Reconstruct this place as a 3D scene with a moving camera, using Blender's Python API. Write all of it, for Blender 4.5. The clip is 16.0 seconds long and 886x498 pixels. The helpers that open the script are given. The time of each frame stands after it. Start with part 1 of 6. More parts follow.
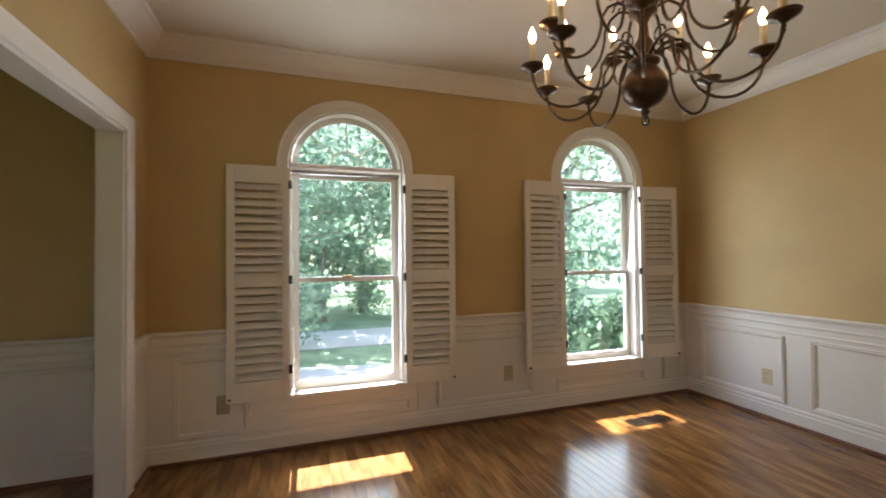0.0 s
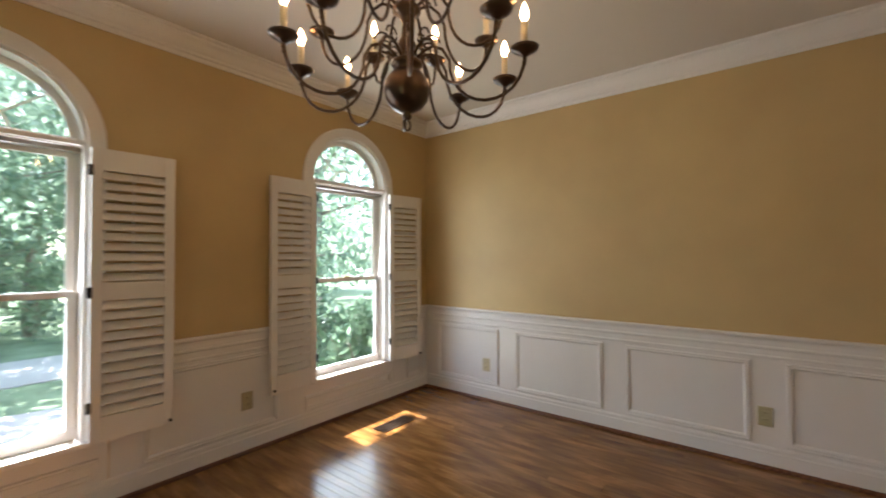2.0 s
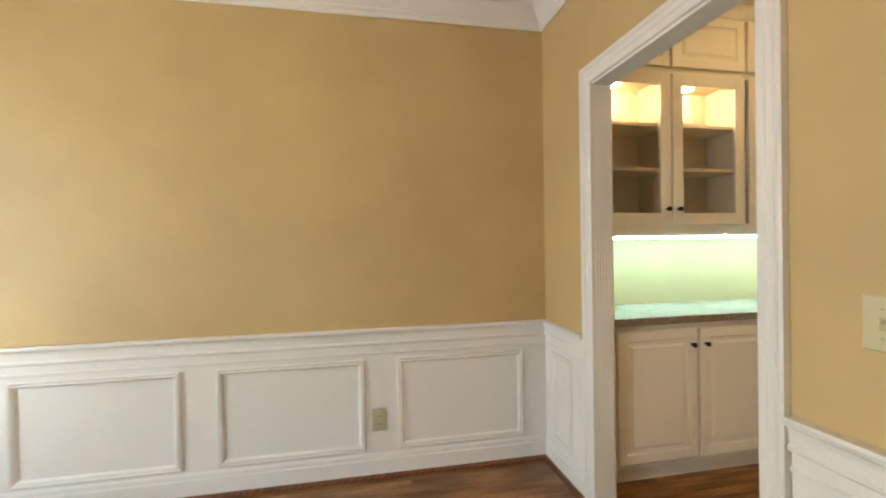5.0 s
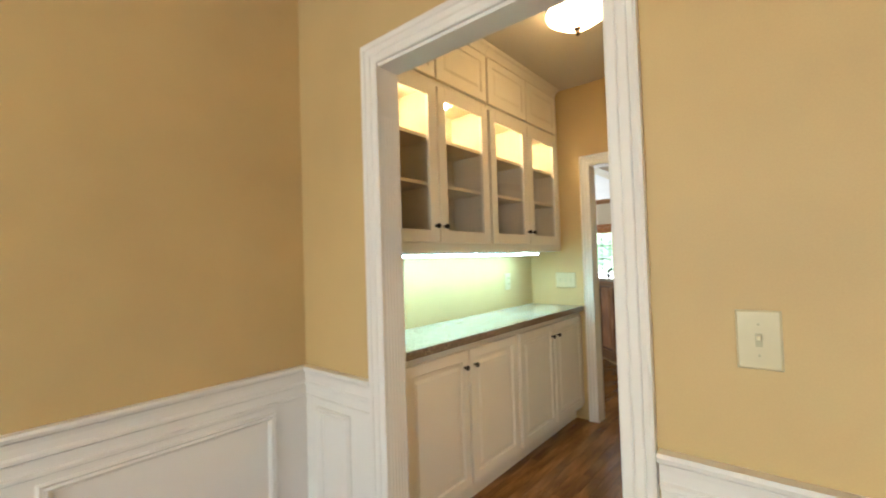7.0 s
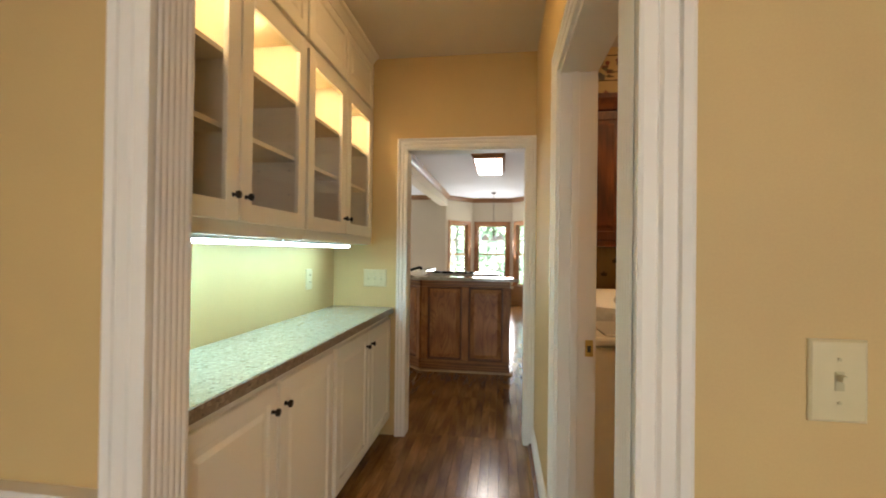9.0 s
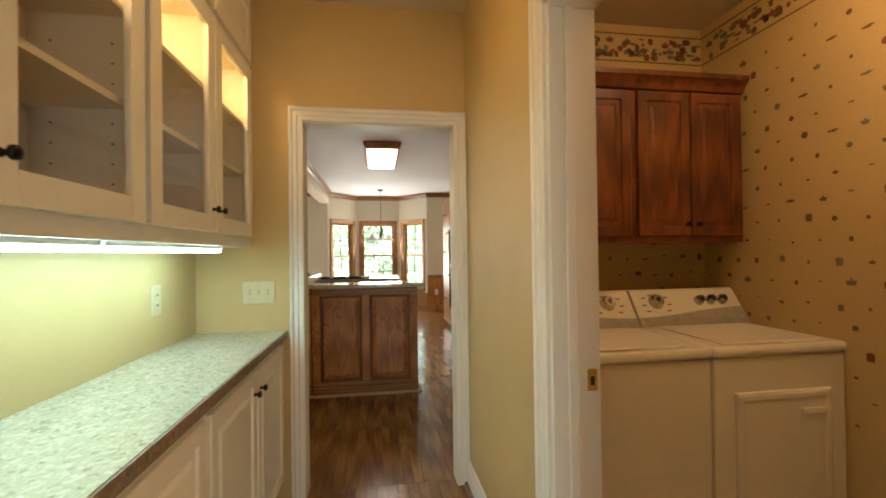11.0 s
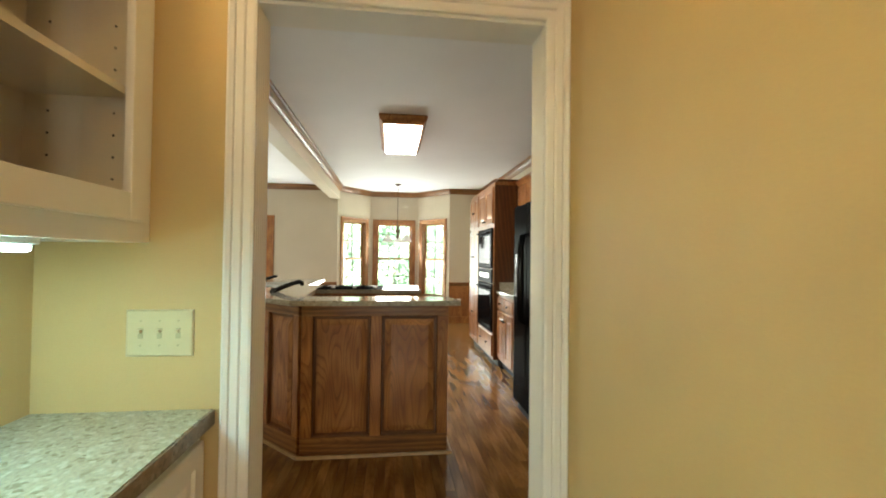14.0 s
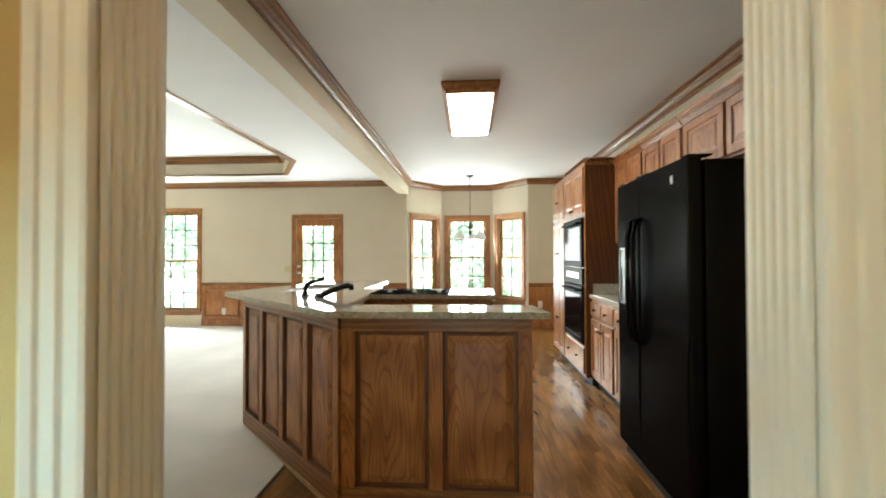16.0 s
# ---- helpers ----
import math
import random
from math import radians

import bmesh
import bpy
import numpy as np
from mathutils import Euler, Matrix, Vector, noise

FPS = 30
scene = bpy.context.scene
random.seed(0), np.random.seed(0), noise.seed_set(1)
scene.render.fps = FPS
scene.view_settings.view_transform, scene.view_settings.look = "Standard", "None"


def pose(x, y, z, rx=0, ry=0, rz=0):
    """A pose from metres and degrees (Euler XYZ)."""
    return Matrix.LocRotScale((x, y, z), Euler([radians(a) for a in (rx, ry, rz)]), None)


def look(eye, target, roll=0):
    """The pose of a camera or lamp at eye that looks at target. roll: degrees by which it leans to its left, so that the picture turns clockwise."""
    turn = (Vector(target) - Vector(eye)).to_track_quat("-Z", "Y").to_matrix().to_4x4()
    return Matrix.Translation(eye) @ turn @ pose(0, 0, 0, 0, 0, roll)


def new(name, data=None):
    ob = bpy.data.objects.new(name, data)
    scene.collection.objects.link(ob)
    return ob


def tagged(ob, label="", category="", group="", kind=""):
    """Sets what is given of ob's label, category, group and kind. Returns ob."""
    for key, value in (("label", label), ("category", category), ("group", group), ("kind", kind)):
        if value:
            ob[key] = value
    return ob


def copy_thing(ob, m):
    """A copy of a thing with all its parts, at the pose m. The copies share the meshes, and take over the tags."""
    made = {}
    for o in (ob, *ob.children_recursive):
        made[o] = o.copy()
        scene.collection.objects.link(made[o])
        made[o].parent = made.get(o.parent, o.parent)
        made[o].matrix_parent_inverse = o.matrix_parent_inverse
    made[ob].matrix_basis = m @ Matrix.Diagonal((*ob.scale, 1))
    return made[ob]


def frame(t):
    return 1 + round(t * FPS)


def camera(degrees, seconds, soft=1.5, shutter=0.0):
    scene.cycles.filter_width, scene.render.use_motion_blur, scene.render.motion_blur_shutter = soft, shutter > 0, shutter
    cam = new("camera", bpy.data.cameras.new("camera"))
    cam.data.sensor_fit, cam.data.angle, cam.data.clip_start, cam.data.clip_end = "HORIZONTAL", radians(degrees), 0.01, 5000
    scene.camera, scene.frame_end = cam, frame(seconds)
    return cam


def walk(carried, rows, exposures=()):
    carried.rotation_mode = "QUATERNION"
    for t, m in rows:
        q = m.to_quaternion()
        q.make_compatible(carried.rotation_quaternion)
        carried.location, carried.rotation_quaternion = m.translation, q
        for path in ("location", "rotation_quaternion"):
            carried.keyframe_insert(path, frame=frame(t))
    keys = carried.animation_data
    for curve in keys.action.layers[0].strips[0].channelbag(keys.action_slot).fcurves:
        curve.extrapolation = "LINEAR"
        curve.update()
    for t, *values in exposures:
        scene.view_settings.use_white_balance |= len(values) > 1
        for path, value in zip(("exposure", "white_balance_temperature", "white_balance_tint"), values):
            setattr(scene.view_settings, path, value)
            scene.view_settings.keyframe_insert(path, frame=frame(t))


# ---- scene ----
cam = camera(92.8, 16.0, 1.8, 0.5)
PATH = [
    (0, (0.757, 0.685, 1.291), (1.4, 2.578, 1.33), -0.6),
    (0.5, (0.8, 0.726, 1.29), (1.641, 2.54, 1.332), -0.5),
    (1, (0.839, 0.784, 1.29), (1.925, 2.462, 1.337), -0.3),
    (1.5, (0.865, 0.856, 1.319), (2.219, 2.327, 1.356), -0.2),
    (2, (0.898, 0.916, 1.331), (2.471, 2.151, 1.368), -0.2),
    (2.5, (1.01, 0.951, 1.316), (2.744, 1.947, 1.341), -0.3),
    (3, (1.154, 1.001, 1.299), (3.016, 1.73, 1.3), -0.3),
    (3.5, (1.293, 1.039, 1.271), (3.238, 1.506, 1.263), -0.2),
    (4, (1.453, 1.062, 1.269), (3.444, 1.249, 1.256), -0.1),
    (4.2, (1.539, 1.049, 1.28), (3.537, 1.132, 1.258), -0.3),
    (6.5, (2.355, 1.106, 1.295), (3.874, -0.194, 1.354), -1.8),
    (7, (2.5, 1.056, 1.292), (3.78, -0.479, 1.347), -1.8),
    (7.5, (2.657, 0.979, 1.291), (3.677, -0.74, 1.33), -1.4),
    (8, (2.816, 0.893, 1.295), (3.569, -0.96, 1.316), -0.5),
    (8.5, (2.94, 0.785, 1.294), (3.448, -1.149, 1.308), 0.3),
    (9, (3.059, 0.669, 1.291), (3.335, -1.312, 1.306), 0.7),
    (9.5, (3.138, 0.566, 1.28), (3.236, -1.431, 1.306), 0.6),
    (10, (3.207, 0.42, 1.285), (3.156, -1.579, 1.311), -0.1),
    (10.2, (3.239, 0.358, 1.287), (3.125, -1.639, 1.315), -0.3),
    (12.5, (3.39, -0.442, 1.312), (2.951, -2.393, 1.306), -0.9),
    (13, (3.376, -0.643, 1.307), (2.989, -2.605, 1.311), -0.4),
    (13.5, (3.356, -0.838, 1.314), (3.034, -2.812, 1.334), 0.2),
    (14, (3.347, -1.039, 1.313), (3.107, -3.024, 1.348), 0.7),
    (14.5, (3.326, -1.243, 1.313), (3.166, -3.236, 1.353), 1.0),
    (15, (3.295, -1.428, 1.322), (3.246, -3.427, 1.362), 0.6),
    (15.5, (3.287, -1.594, 1.31), (3.325, -3.594, 1.349), 0.3),
    (16, (3.277, -1.762, 1.294), (3.398, -3.758, 1.324), -0.2),
]
EXPOSURES = [(0.0, 3.15, 6450, 17), (1.5, 3.12, 6450, 17), (2.5, 3.45, 6500, 19), (3.5, 3.85, 6300, 13), (4.2, 4.05, 6300, 11), (6.5, 4.4, 6380, 9), (8.0, 4.2, 6250, 11),
             (9.0, 3.94, 6900, 15), (10.0, 3.92, 7450, 17), (12.5, 4.12, 7850, 9), (14.5, 4.30, 7050, 5), (16.0, 4.33, 6850, 6)]
walk(cam, [(t, look(eye, target, roll)) for t, eye, target, roll in PATH], EXPOSURES)

# ---- light and exposure ----
world = bpy.data.worlds.new("world")
scene.world = world
world.use_nodes = True
_n, _l = world.node_tree.nodes, world.node_tree.links
_sky = _n.new("ShaderNodeTexSky")
_sky.sky_type, _sky.sun_disc = "NISHITA", False
_sky.sun_elevation, _sky.sun_rotation = radians(53), radians(4)
_sky.air_density, _sky.dust_density = 1.0, 2.0
_l.new(_sky.outputs[0], _n["Background"].inputs[0])
_n["Background"].inputs[1].default_value = 0.15


def lamp(name, kind, energy, colour, m, **more):
    data = bpy.data.lights.new(name, kind)
    data.energy, data.color = energy, colour
    for key, value in more.items():
        if key == "size":
            data.size = value
        elif key == "size_y":
            data.shape, data.size_y = "RECTANGLE", value
        elif key == "angle":
            data.angle = value
        elif key == "radius":
            data.shadow_soft_size = value
        elif key == "spread":
            data.spread = value
    ob = new(name, data)
    ob.matrix_world = m
    return ob


lamp("sun", "SUN", 5.0, (1.0, 0.98, 0.95), look((4.4, 18.08, 20), (4.0, 3.0, 0)), angle=radians(0.53))
# daylight in the window openings
for wx in (1.087, 3.266):
    lamp("window_daylight", "AREA", 2.8, (0.86, 0.95, 1.0), look((wx, 3.90, 1.25), (wx - 0.25, 2.0, 1.05)), size=0.78, size_y=1.7)
lamp("bay_daylight", "AREA", 4.4, (0.88, 0.96, 1.0), look((3.26, -9.93, 1.25), (3.26, -6.0, 2.2)), size=1.0, size_y=1.5)
lamp("garden_door_daylight", "AREA", 2.2, (0.88, 0.96, 1.0), look((6.04, -9.24, 1.25), (6.04, -6.0, 2.0)), size=0.7, size_y=1.5)
lamp("family_window_daylight", "AREA", 5.8, (0.88, 0.96, 1.0), look((8.74, -9.24, 1.25), (8.8, -6.0, 1.5)), size=0.9, size_y=1.6)

# ---- materials ----


def material(name, rough=0.5, metal=0.0, spec=0.5):
    m = bpy.data.materials.new(name)
    m.use_nodes = True
    b = m.node_tree.nodes["Principled BSDF"]
    b.inputs["Roughness"].default_value = rough
    b.inputs["Metallic"].default_value = metal
    b.inputs["Specular IOR Level"].default_value = spec
    return m, m.node_tree.nodes, m.node_tree.links, b


def coords(n, l, scale, obj=True):
    tc = n.new("ShaderNodeTexCoord")
    mp = n.new("ShaderNodeMapping")
    mp.inputs["Scale"].default_value = scale
    l.new(tc.outputs["Object" if obj else "Generated"], mp.inputs["Vector"])
    return mp


def ramp(n, stops):
    r = n.new("ShaderNodeValToRGB")
    e = r.color_ramp.elements
    while len(e) < len(stops):
        e.new(0.5)
    for k, (p, c) in enumerate(stops):
        e[k].position = p
        e[k].color = (*c, 1)
    return r


def noise_tex(n, l, mp, scale, detail=4, rough=0.55):
    t = n.new("ShaderNodeTexNoise")
    t.inputs["Scale"].default_value, t.inputs["Detail"].default_value = scale, detail
    t.inputs["Roughness"].default_value = rough
    l.new(mp.outputs[0], t.inputs["Vector"])
    return t


def bump(n, l, b, height, strength, dist=0.002):
    k = n.new("ShaderNodeBump")
    k.inputs["Strength"].default_value, k.inputs["Distance"].default_value = strength, dist
    l.new(height, k.inputs["Height"])
    l.new(k.outputs[0], b.inputs["Normal"])


def mix(n, l, fac, a, b, mode="MIX"):
    k = n.new("ShaderNodeMix")
    k.data_type, k.blend_type = "RGBA", mode
    for value, i in ((fac, 0), (a, 6), (b, 7)):
        if isinstance(value, (int, float)):
            k.inputs[i].default_value = value
        elif isinstance(value, tuple):
            k.inputs[i].default_value = (*value, 1)
        else:
            l.new(value, k.inputs[i])
    return k.outputs[2]


def painted(name, colour, rough=0.5, vary=0.06, grain=220, strength=0.06, spec=0.4, speck=0.10):
    """Paint: faint large patches, fine roller texture."""
    m, n, l, b = material(name, rough, 0, spec)
    mp = coords(n, l, (1, 1, 1))
    big = noise_tex(n, l, mp, 1.3, 3)
    fine = noise_tex(n, l, mp, grain, 2)
    lo = tuple(c * (1 - vary) for c in colour)
    hi = tuple(min(1, c * (1 + vary)) for c in colour)
    r = ramp(n, [(0.3, lo), (0.7, hi)])
    l.new(big.outputs[0], r.inputs[0])
    l.new(mix(n, l, speck, r.outputs[0], fine.outputs[0], "OVERLAY"), b.inputs["Base Color"])
    bump(n, l, b, fine.outputs[0], strength, 0.0006)
    return m


def wood(name, dark, mid, light, axis="x", rough=0.35, grain=1.0, board=True, coat=0.0, spread=0.35, figure=0.5):
    """Oak-like wood with grain along one axis; each object differs by its random number."""
    m, n, l, b = material(name, rough, 0, 0.45)
    s = {"x": (1.2, 14, 14), "y": (14, 1.2, 14), "z": (14, 14, 1.2)}[axis]
    mp = coords(n, l, tuple(v * grain for v in s))
    info = n.new("ShaderNodeObjectInfo")
    shift = n.new("ShaderNodeVectorMath")
    shift.operation = "MULTIPLY"
    shift.inputs[1].default_value = (37, 53, 71)
    comb = n.new("ShaderNodeCombineXYZ")
    for k in range(3):
        l.new(info.outputs["Random"], comb.inputs[k])
    l.new(comb.outputs[0], shift.inputs[0])
    l.new(shift.outputs[0], mp.inputs["Location"])
    a = noise_tex(n, l, mp, 1.0, 6, 0.6)
    a.inputs["Distortion"].default_value = 0.8
    w = n.new("ShaderNodeTexWave")
    w.wave_type, w.bands_direction = "RINGS", axis.upper()
    w.inputs["Scale"].default_value, w.inputs["Distortion"].default_value = 0.75, 5.0
    w.inputs["Detail"].default_value, w.inputs["Detail Scale"].default_value = 3.0, 1.2
    l.new(mp.outputs[0], w.inputs["Vector"])
    pore = noise_tex(n, l, mp, 9.0, 3, 0.7)
    r = ramp(n, [(0.22, dark), (0.5, mid), (0.78, light)])
    l.new(mix(n, l, 0.34, a.outputs[0], w.outputs[0]), r.inputs[0])
    c = mix(n, l, 0.35, r.outputs[0], pore.outputs[0], "OVERLAY")
    # growth rings cut through: long pointed arches, dark on one side
    wide = coords(n, l, {"x": (1.1, 5.5, 5.5), "y": (5.5, 1.1, 5.5), "z": (5.5, 5.5, 1.1)}[axis])
    l.new(shift.outputs[0], wide.inputs["Location"])
    rings_field = noise_tex(n, l, wide, 1.0, 1.5, 0.35)
    times = n.new("ShaderNodeMath")
    times.operation, times.inputs[1].default_value = "MULTIPLY", 24.0
    l.new(rings_field.outputs[0], times.inputs[0])
    part_of = n.new("ShaderNodeMath")
    part_of.operation = "FRACT"
    l.new(times.outputs[0], part_of.inputs[0])
    line = ramp(n, [(0.0, (1, 1, 1)), (0.10, (0.75, 0.75, 0.75)), (0.42, (0, 0, 0)), (0.95, (0, 0, 0)), (1.0, (1, 1, 1))])
    l.new(part_of.outputs[0], line.inputs[0])
    weight = mix(n, l, 1.0, line.outputs[0], (figure,) * 3, "MULTIPLY")
    c = mix(n, l, weight, c, mix(n, l, 1.0, c, (0.50, 0.40, 0.34), "MULTIPLY"))
    if board:
        tone = ramp(n, [(0.0, (1 - spread,) * 3), (0.5, (1.0, 0.98, 0.95)), (1.0, (1 + spread * 0.7, 1 + spread * 0.6, 1 + spread * 0.4))])
        l.new(info.outputs["Random"], tone.inputs[0])
        c = mix(n, l, 1.0, c, tone.outputs[0], "MULTIPLY")
    l.new(c, b.inputs["Base Color"])
    bump(n, l, b, pore.outputs[0], 0.12, 0.0008)
    if coat:
        b.inputs["Coat Weight"].default_value = coat
        b.inputs["Coat Roughness"].default_value = 0.16
    return m


def plain(name, colour, rough=0.5, metal=0.0, spec=0.5, vary=0.15, scale=30):
    m, n, l, b = material(name, rough, metal, spec)
    mp = coords(n, l, (1, 1, 1))
    t = noise_tex(n, l, mp, scale, 4)
    r = ramp(n, [(0.3, tuple(c * (1 - vary) for c in colour)), (0.7, tuple(min(1, c * (1 + vary)) for c in colour))])
    l.new(t.outputs[0], r.inputs[0])
    l.new(r.outputs[0], b.inputs["Base Color"])
    return m


def glowing(name, colour, strength):
    m, n, l, b = material(name, 0.4)
    b.inputs["Base Color"].default_value = (*colour, 1)
    b.inputs["Emission Color"].default_value = (*colour, 1)
    b.inputs["Emission Strength"].default_value = strength
    return m


def clear_glass(name, tint=(1, 1, 1), gloss=0.08):
    """A thin pane: mostly see-through, with a clear mirror gloss."""
    m = bpy.data.materials.new(name)
    m.use_nodes = True
    n, l = m.node_tree.nodes, m.node_tree.links
    n.remove(n["Principled BSDF"])
    t, g, x = n.new("ShaderNodeBsdfTransparent"), n.new("ShaderNodeBsdfGlossy"), n.new("ShaderNodeMixShader")
    t.inputs[0].default_value = (*tint, 1)
    g.inputs["Roughness"].default_value = 0.02
    f = n.new("ShaderNodeLayerWeight")
    k = n.new("ShaderNodeMath")
    k.operation, k.inputs[1].default_value = "POWER", 4.0
    q = n.new("ShaderNodeMath")
    q.operation, q.inputs[1].default_value, q.inputs[2].default_value = "MULTIPLY_ADD", 0.5, gloss * 0.4
    l.new(f.outputs["Facing"], k.inputs[0])
    l.new(k.outputs[0], q.inputs[0])
    l.new(q.outputs[0], x.inputs[0])
    l.new(t.outputs[0], x.inputs[1])
    l.new(g.outputs[0], x.inputs[2])
    l.new(x.outputs[0], n["Material Output"].inputs[0])
    return m


def speckled(name, base, dark, pale, rough=0.12):
    m, n, l, b = material(name, rough, 0, 0.5)
    mp = coords(n, l, (1, 1, 1))
    v = n.new("ShaderNodeTexVoronoi")
    v.inputs["Scale"].default_value = 95
    l.new(mp.outputs[0], v.inputs["Vector"])
    sep = n.new("ShaderNodeSeparateColor")
    l.new(v.outputs["Color"], sep.inputs[0])
    r = ramp(n, [(0.0, dark), (0.16, base), (0.7, base), (1.0, pale)])
    l.new(sep.outputs[0], r.inputs[0])
    t = noise_tex(n, l, mp, 130, 4)
    l.new(mix(n, l, 0.45, r.outputs[0], t.outputs[0], "OVERLAY"), b.inputs["Base Color"])
    return m


TAN = painted("tan_wall_paint", (0.53, 0.375, 0.170), 0.55, 0.09, 220, 0.05, 0.4, 0.05)
PANTRY_TAN = TAN
CREAM = painted("cream_wall_paint", (0.62, 0.55, 0.42), 0.55, 0.04)
WHITE = painted("white_trim_paint", (0.74, 0.70, 0.645), 0.45, 0.03, 60, 0.015, 0.4, 0.02)
CABINET_WHITE = painted("cream_cabinet_paint", (0.76, 0.71, 0.62), 0.40, 0.03, 60, 0.02, 0.4, 0.03)
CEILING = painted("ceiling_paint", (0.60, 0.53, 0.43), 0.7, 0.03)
CEILING_WHITE = painted("white_ceiling_paint", (0.74, 0.74, 0.75), 0.75, 0.03)
OAK_FLOOR_Y = wood("oak_floor_lengthwise", (0.130, 0.056, 0.015), (0.215, 0.098, 0.028), (0.300, 0.152, 0.048), "y", 0.19, 1.0, True, 0.0, 0.22, 0.30)
OAK_TRIM_X = wood("oak_trim_x", (0.13, 0.05, 0.014), (0.25, 0.105, 0.032), (0.34, 0.16, 0.055), "x", 0.35, 1, False)
OAK_TRIM_Y = wood("oak_trim_y", (0.13, 0.05, 0.014), (0.25, 0.105, 0.032), (0.34, 0.16, 0.055), "y", 0.35, 1, False)
OAK = wood("oak_cabinet", (0.25, 0.092, 0.026), (0.36, 0.146, 0.045), (0.44, 0.198, 0.066), "z", 0.38, 1.0, True, 0.10, 0.10, 0.75)
CHERRY = wood("dark_cherry_cabinet", (0.05, 0.012, 0.006), (0.12, 0.03, 0.012), (0.20, 0.055, 0.02), "z", 0.32, 1.0, True, 0.2, 0.1)
# Oak in a darker tone, for one side of the oven tower.
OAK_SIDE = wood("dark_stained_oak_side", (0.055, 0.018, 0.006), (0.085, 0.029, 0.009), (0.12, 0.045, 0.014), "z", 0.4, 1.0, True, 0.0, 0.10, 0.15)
# Darker oak that carries the shade of the panel grooves in its colour.
OAK_GROOVE_SHADE = wood("dark_stained_oak_bead", (0.10, 0.036, 0.011), (0.15, 0.056, 0.017), (0.20, 0.08, 0.026), "z", 0.4, 1.0, True, 0.0, 0.10, 0.15)
GROOVE = plain("dark_floor_seam", (0.05, 0.022, 0.010), 0.7)
SHOE = wood("shoe_moulding_wood", (0.08, 0.028, 0.010), (0.14, 0.05, 0.018), (0.2, 0.08, 0.03), "x", 0.4, 1, False)
BRONZE = plain("aged_bronze", (0.085, 0.055, 0.036), 0.32, 0.85, 0.5, 0.3, 12)
BLACK_METAL = plain("black_bronze_knob", (0.02, 0.016, 0.014), 0.3, 0.7)
BRASS = plain("brass", (0.6, 0.42, 0.14), 0.3, 1.0)
IVORY = plain("ivory_plastic", (0.56, 0.48, 0.29), 0.35, 0, 0.5, 0.03)
IVORY_DARK = plain("almond_plastic", (0.42, 0.37, 0.22), 0.4, 0, 0.5, 0.03)
DARK = plain("dark_slot", (0.02, 0.02, 0.02), 0.6)
PANE = clear_glass("window_pane", (0.93, 0.975, 1.0))
CABINET_PANE = clear_glass("cabinet_pane")
QUARTZ = speckled("speckled_quartz", (0.35, 0.325, 0.24), (0.23, 0.205, 0.14), (0.44, 0.42, 0.33))
QUARTZ_EDGE = speckled("quartz_edge", (0.20, 0.14, 0.09), (0.10, 0.07, 0.04), (0.3, 0.24, 0.17), 0.3)
GRANITE = speckled("grey_granite", (0.40, 0.37, 0.30), (0.22, 0.20, 0.16), (0.55, 0.52, 0.45), 0.07)
CABINET_INSIDE = painted("cabinet_interior_paint", (0.66, 0.58, 0.44), 0.45, 0.03)
CANDLE = plain("ivory_candle_sleeve", (0.75, 0.66, 0.48), 0.5, 0, 0.4, 0.05)
CARPET = painted("pale_carpet", (0.74, 0.71, 0.67), 0.95, 0.10, 320, 0.9, 0.1)
APPLIANCE_WHITE = plain("appliance_enamel", (0.68, 0.64, 0.55), 0.25, 0, 0.5, 0.02)
# Dark tone holds the shade on muntins seen against the bright outdoors.
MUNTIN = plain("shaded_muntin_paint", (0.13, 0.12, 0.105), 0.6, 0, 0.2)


def enamel_black(name, gloss, rough):
    """Black enamel with a weak even gloss."""
    m = bpy.data.materials.new(name)
    m.use_nodes = True
    n, l = m.node_tree.nodes, m.node_tree.links
    n.remove(n["Principled BSDF"])
    d, g, x = n.new("ShaderNodeBsdfDiffuse"), n.new("ShaderNodeBsdfGlossy"), n.new("ShaderNodeMixShader")
    d.inputs[0].default_value = (0.004, 0.004, 0.005, 1)
    mp = coords(n, l, (1, 1, 1))
    t = noise_tex(n, l, mp, 6, 3)
    r = ramp(n, [(0.3, (rough * 0.8,) * 3), (0.7, (rough * 1.2,) * 3)])
    l.new(t.outputs[0], r.inputs[0])
    l.new(r.outputs[0], g.inputs["Roughness"])
    x.inputs[0].default_value = gloss
    l.new(d.outputs[0], x.inputs[1])
    l.new(g.outputs[0], x.inputs[2])
    l.new(x.outputs[0], n["Material Output"].inputs[0])
    return m


APPLIANCE_BLACK = enamel_black("black_appliance", 0.022, 0.22)

# ---- building helpers ----


def part(name, bm, mat, parent=None, label="", smooth=False):
    me = bpy.data.meshes.new(name)
    bmesh.ops.recalc_face_normals(bm, faces=bm.faces)
    if smooth:
        for f in bm.faces:
            f.smooth = True
    bm.to_mesh(me)
    bm.free()
    if mat:
        me.materials.append(mat)
    ob = new(name, me)
    if parent:
        ob.parent = parent
    if label:
        tagged(ob, label)
    return ob


def thing(name, label, category, m=None, group="", kind=""):
    ob = new(name)
    ob.empty_display_size = 0.1
    ob.matrix_world = m if m else Matrix()
    return tagged(ob, label, category, group, kind)


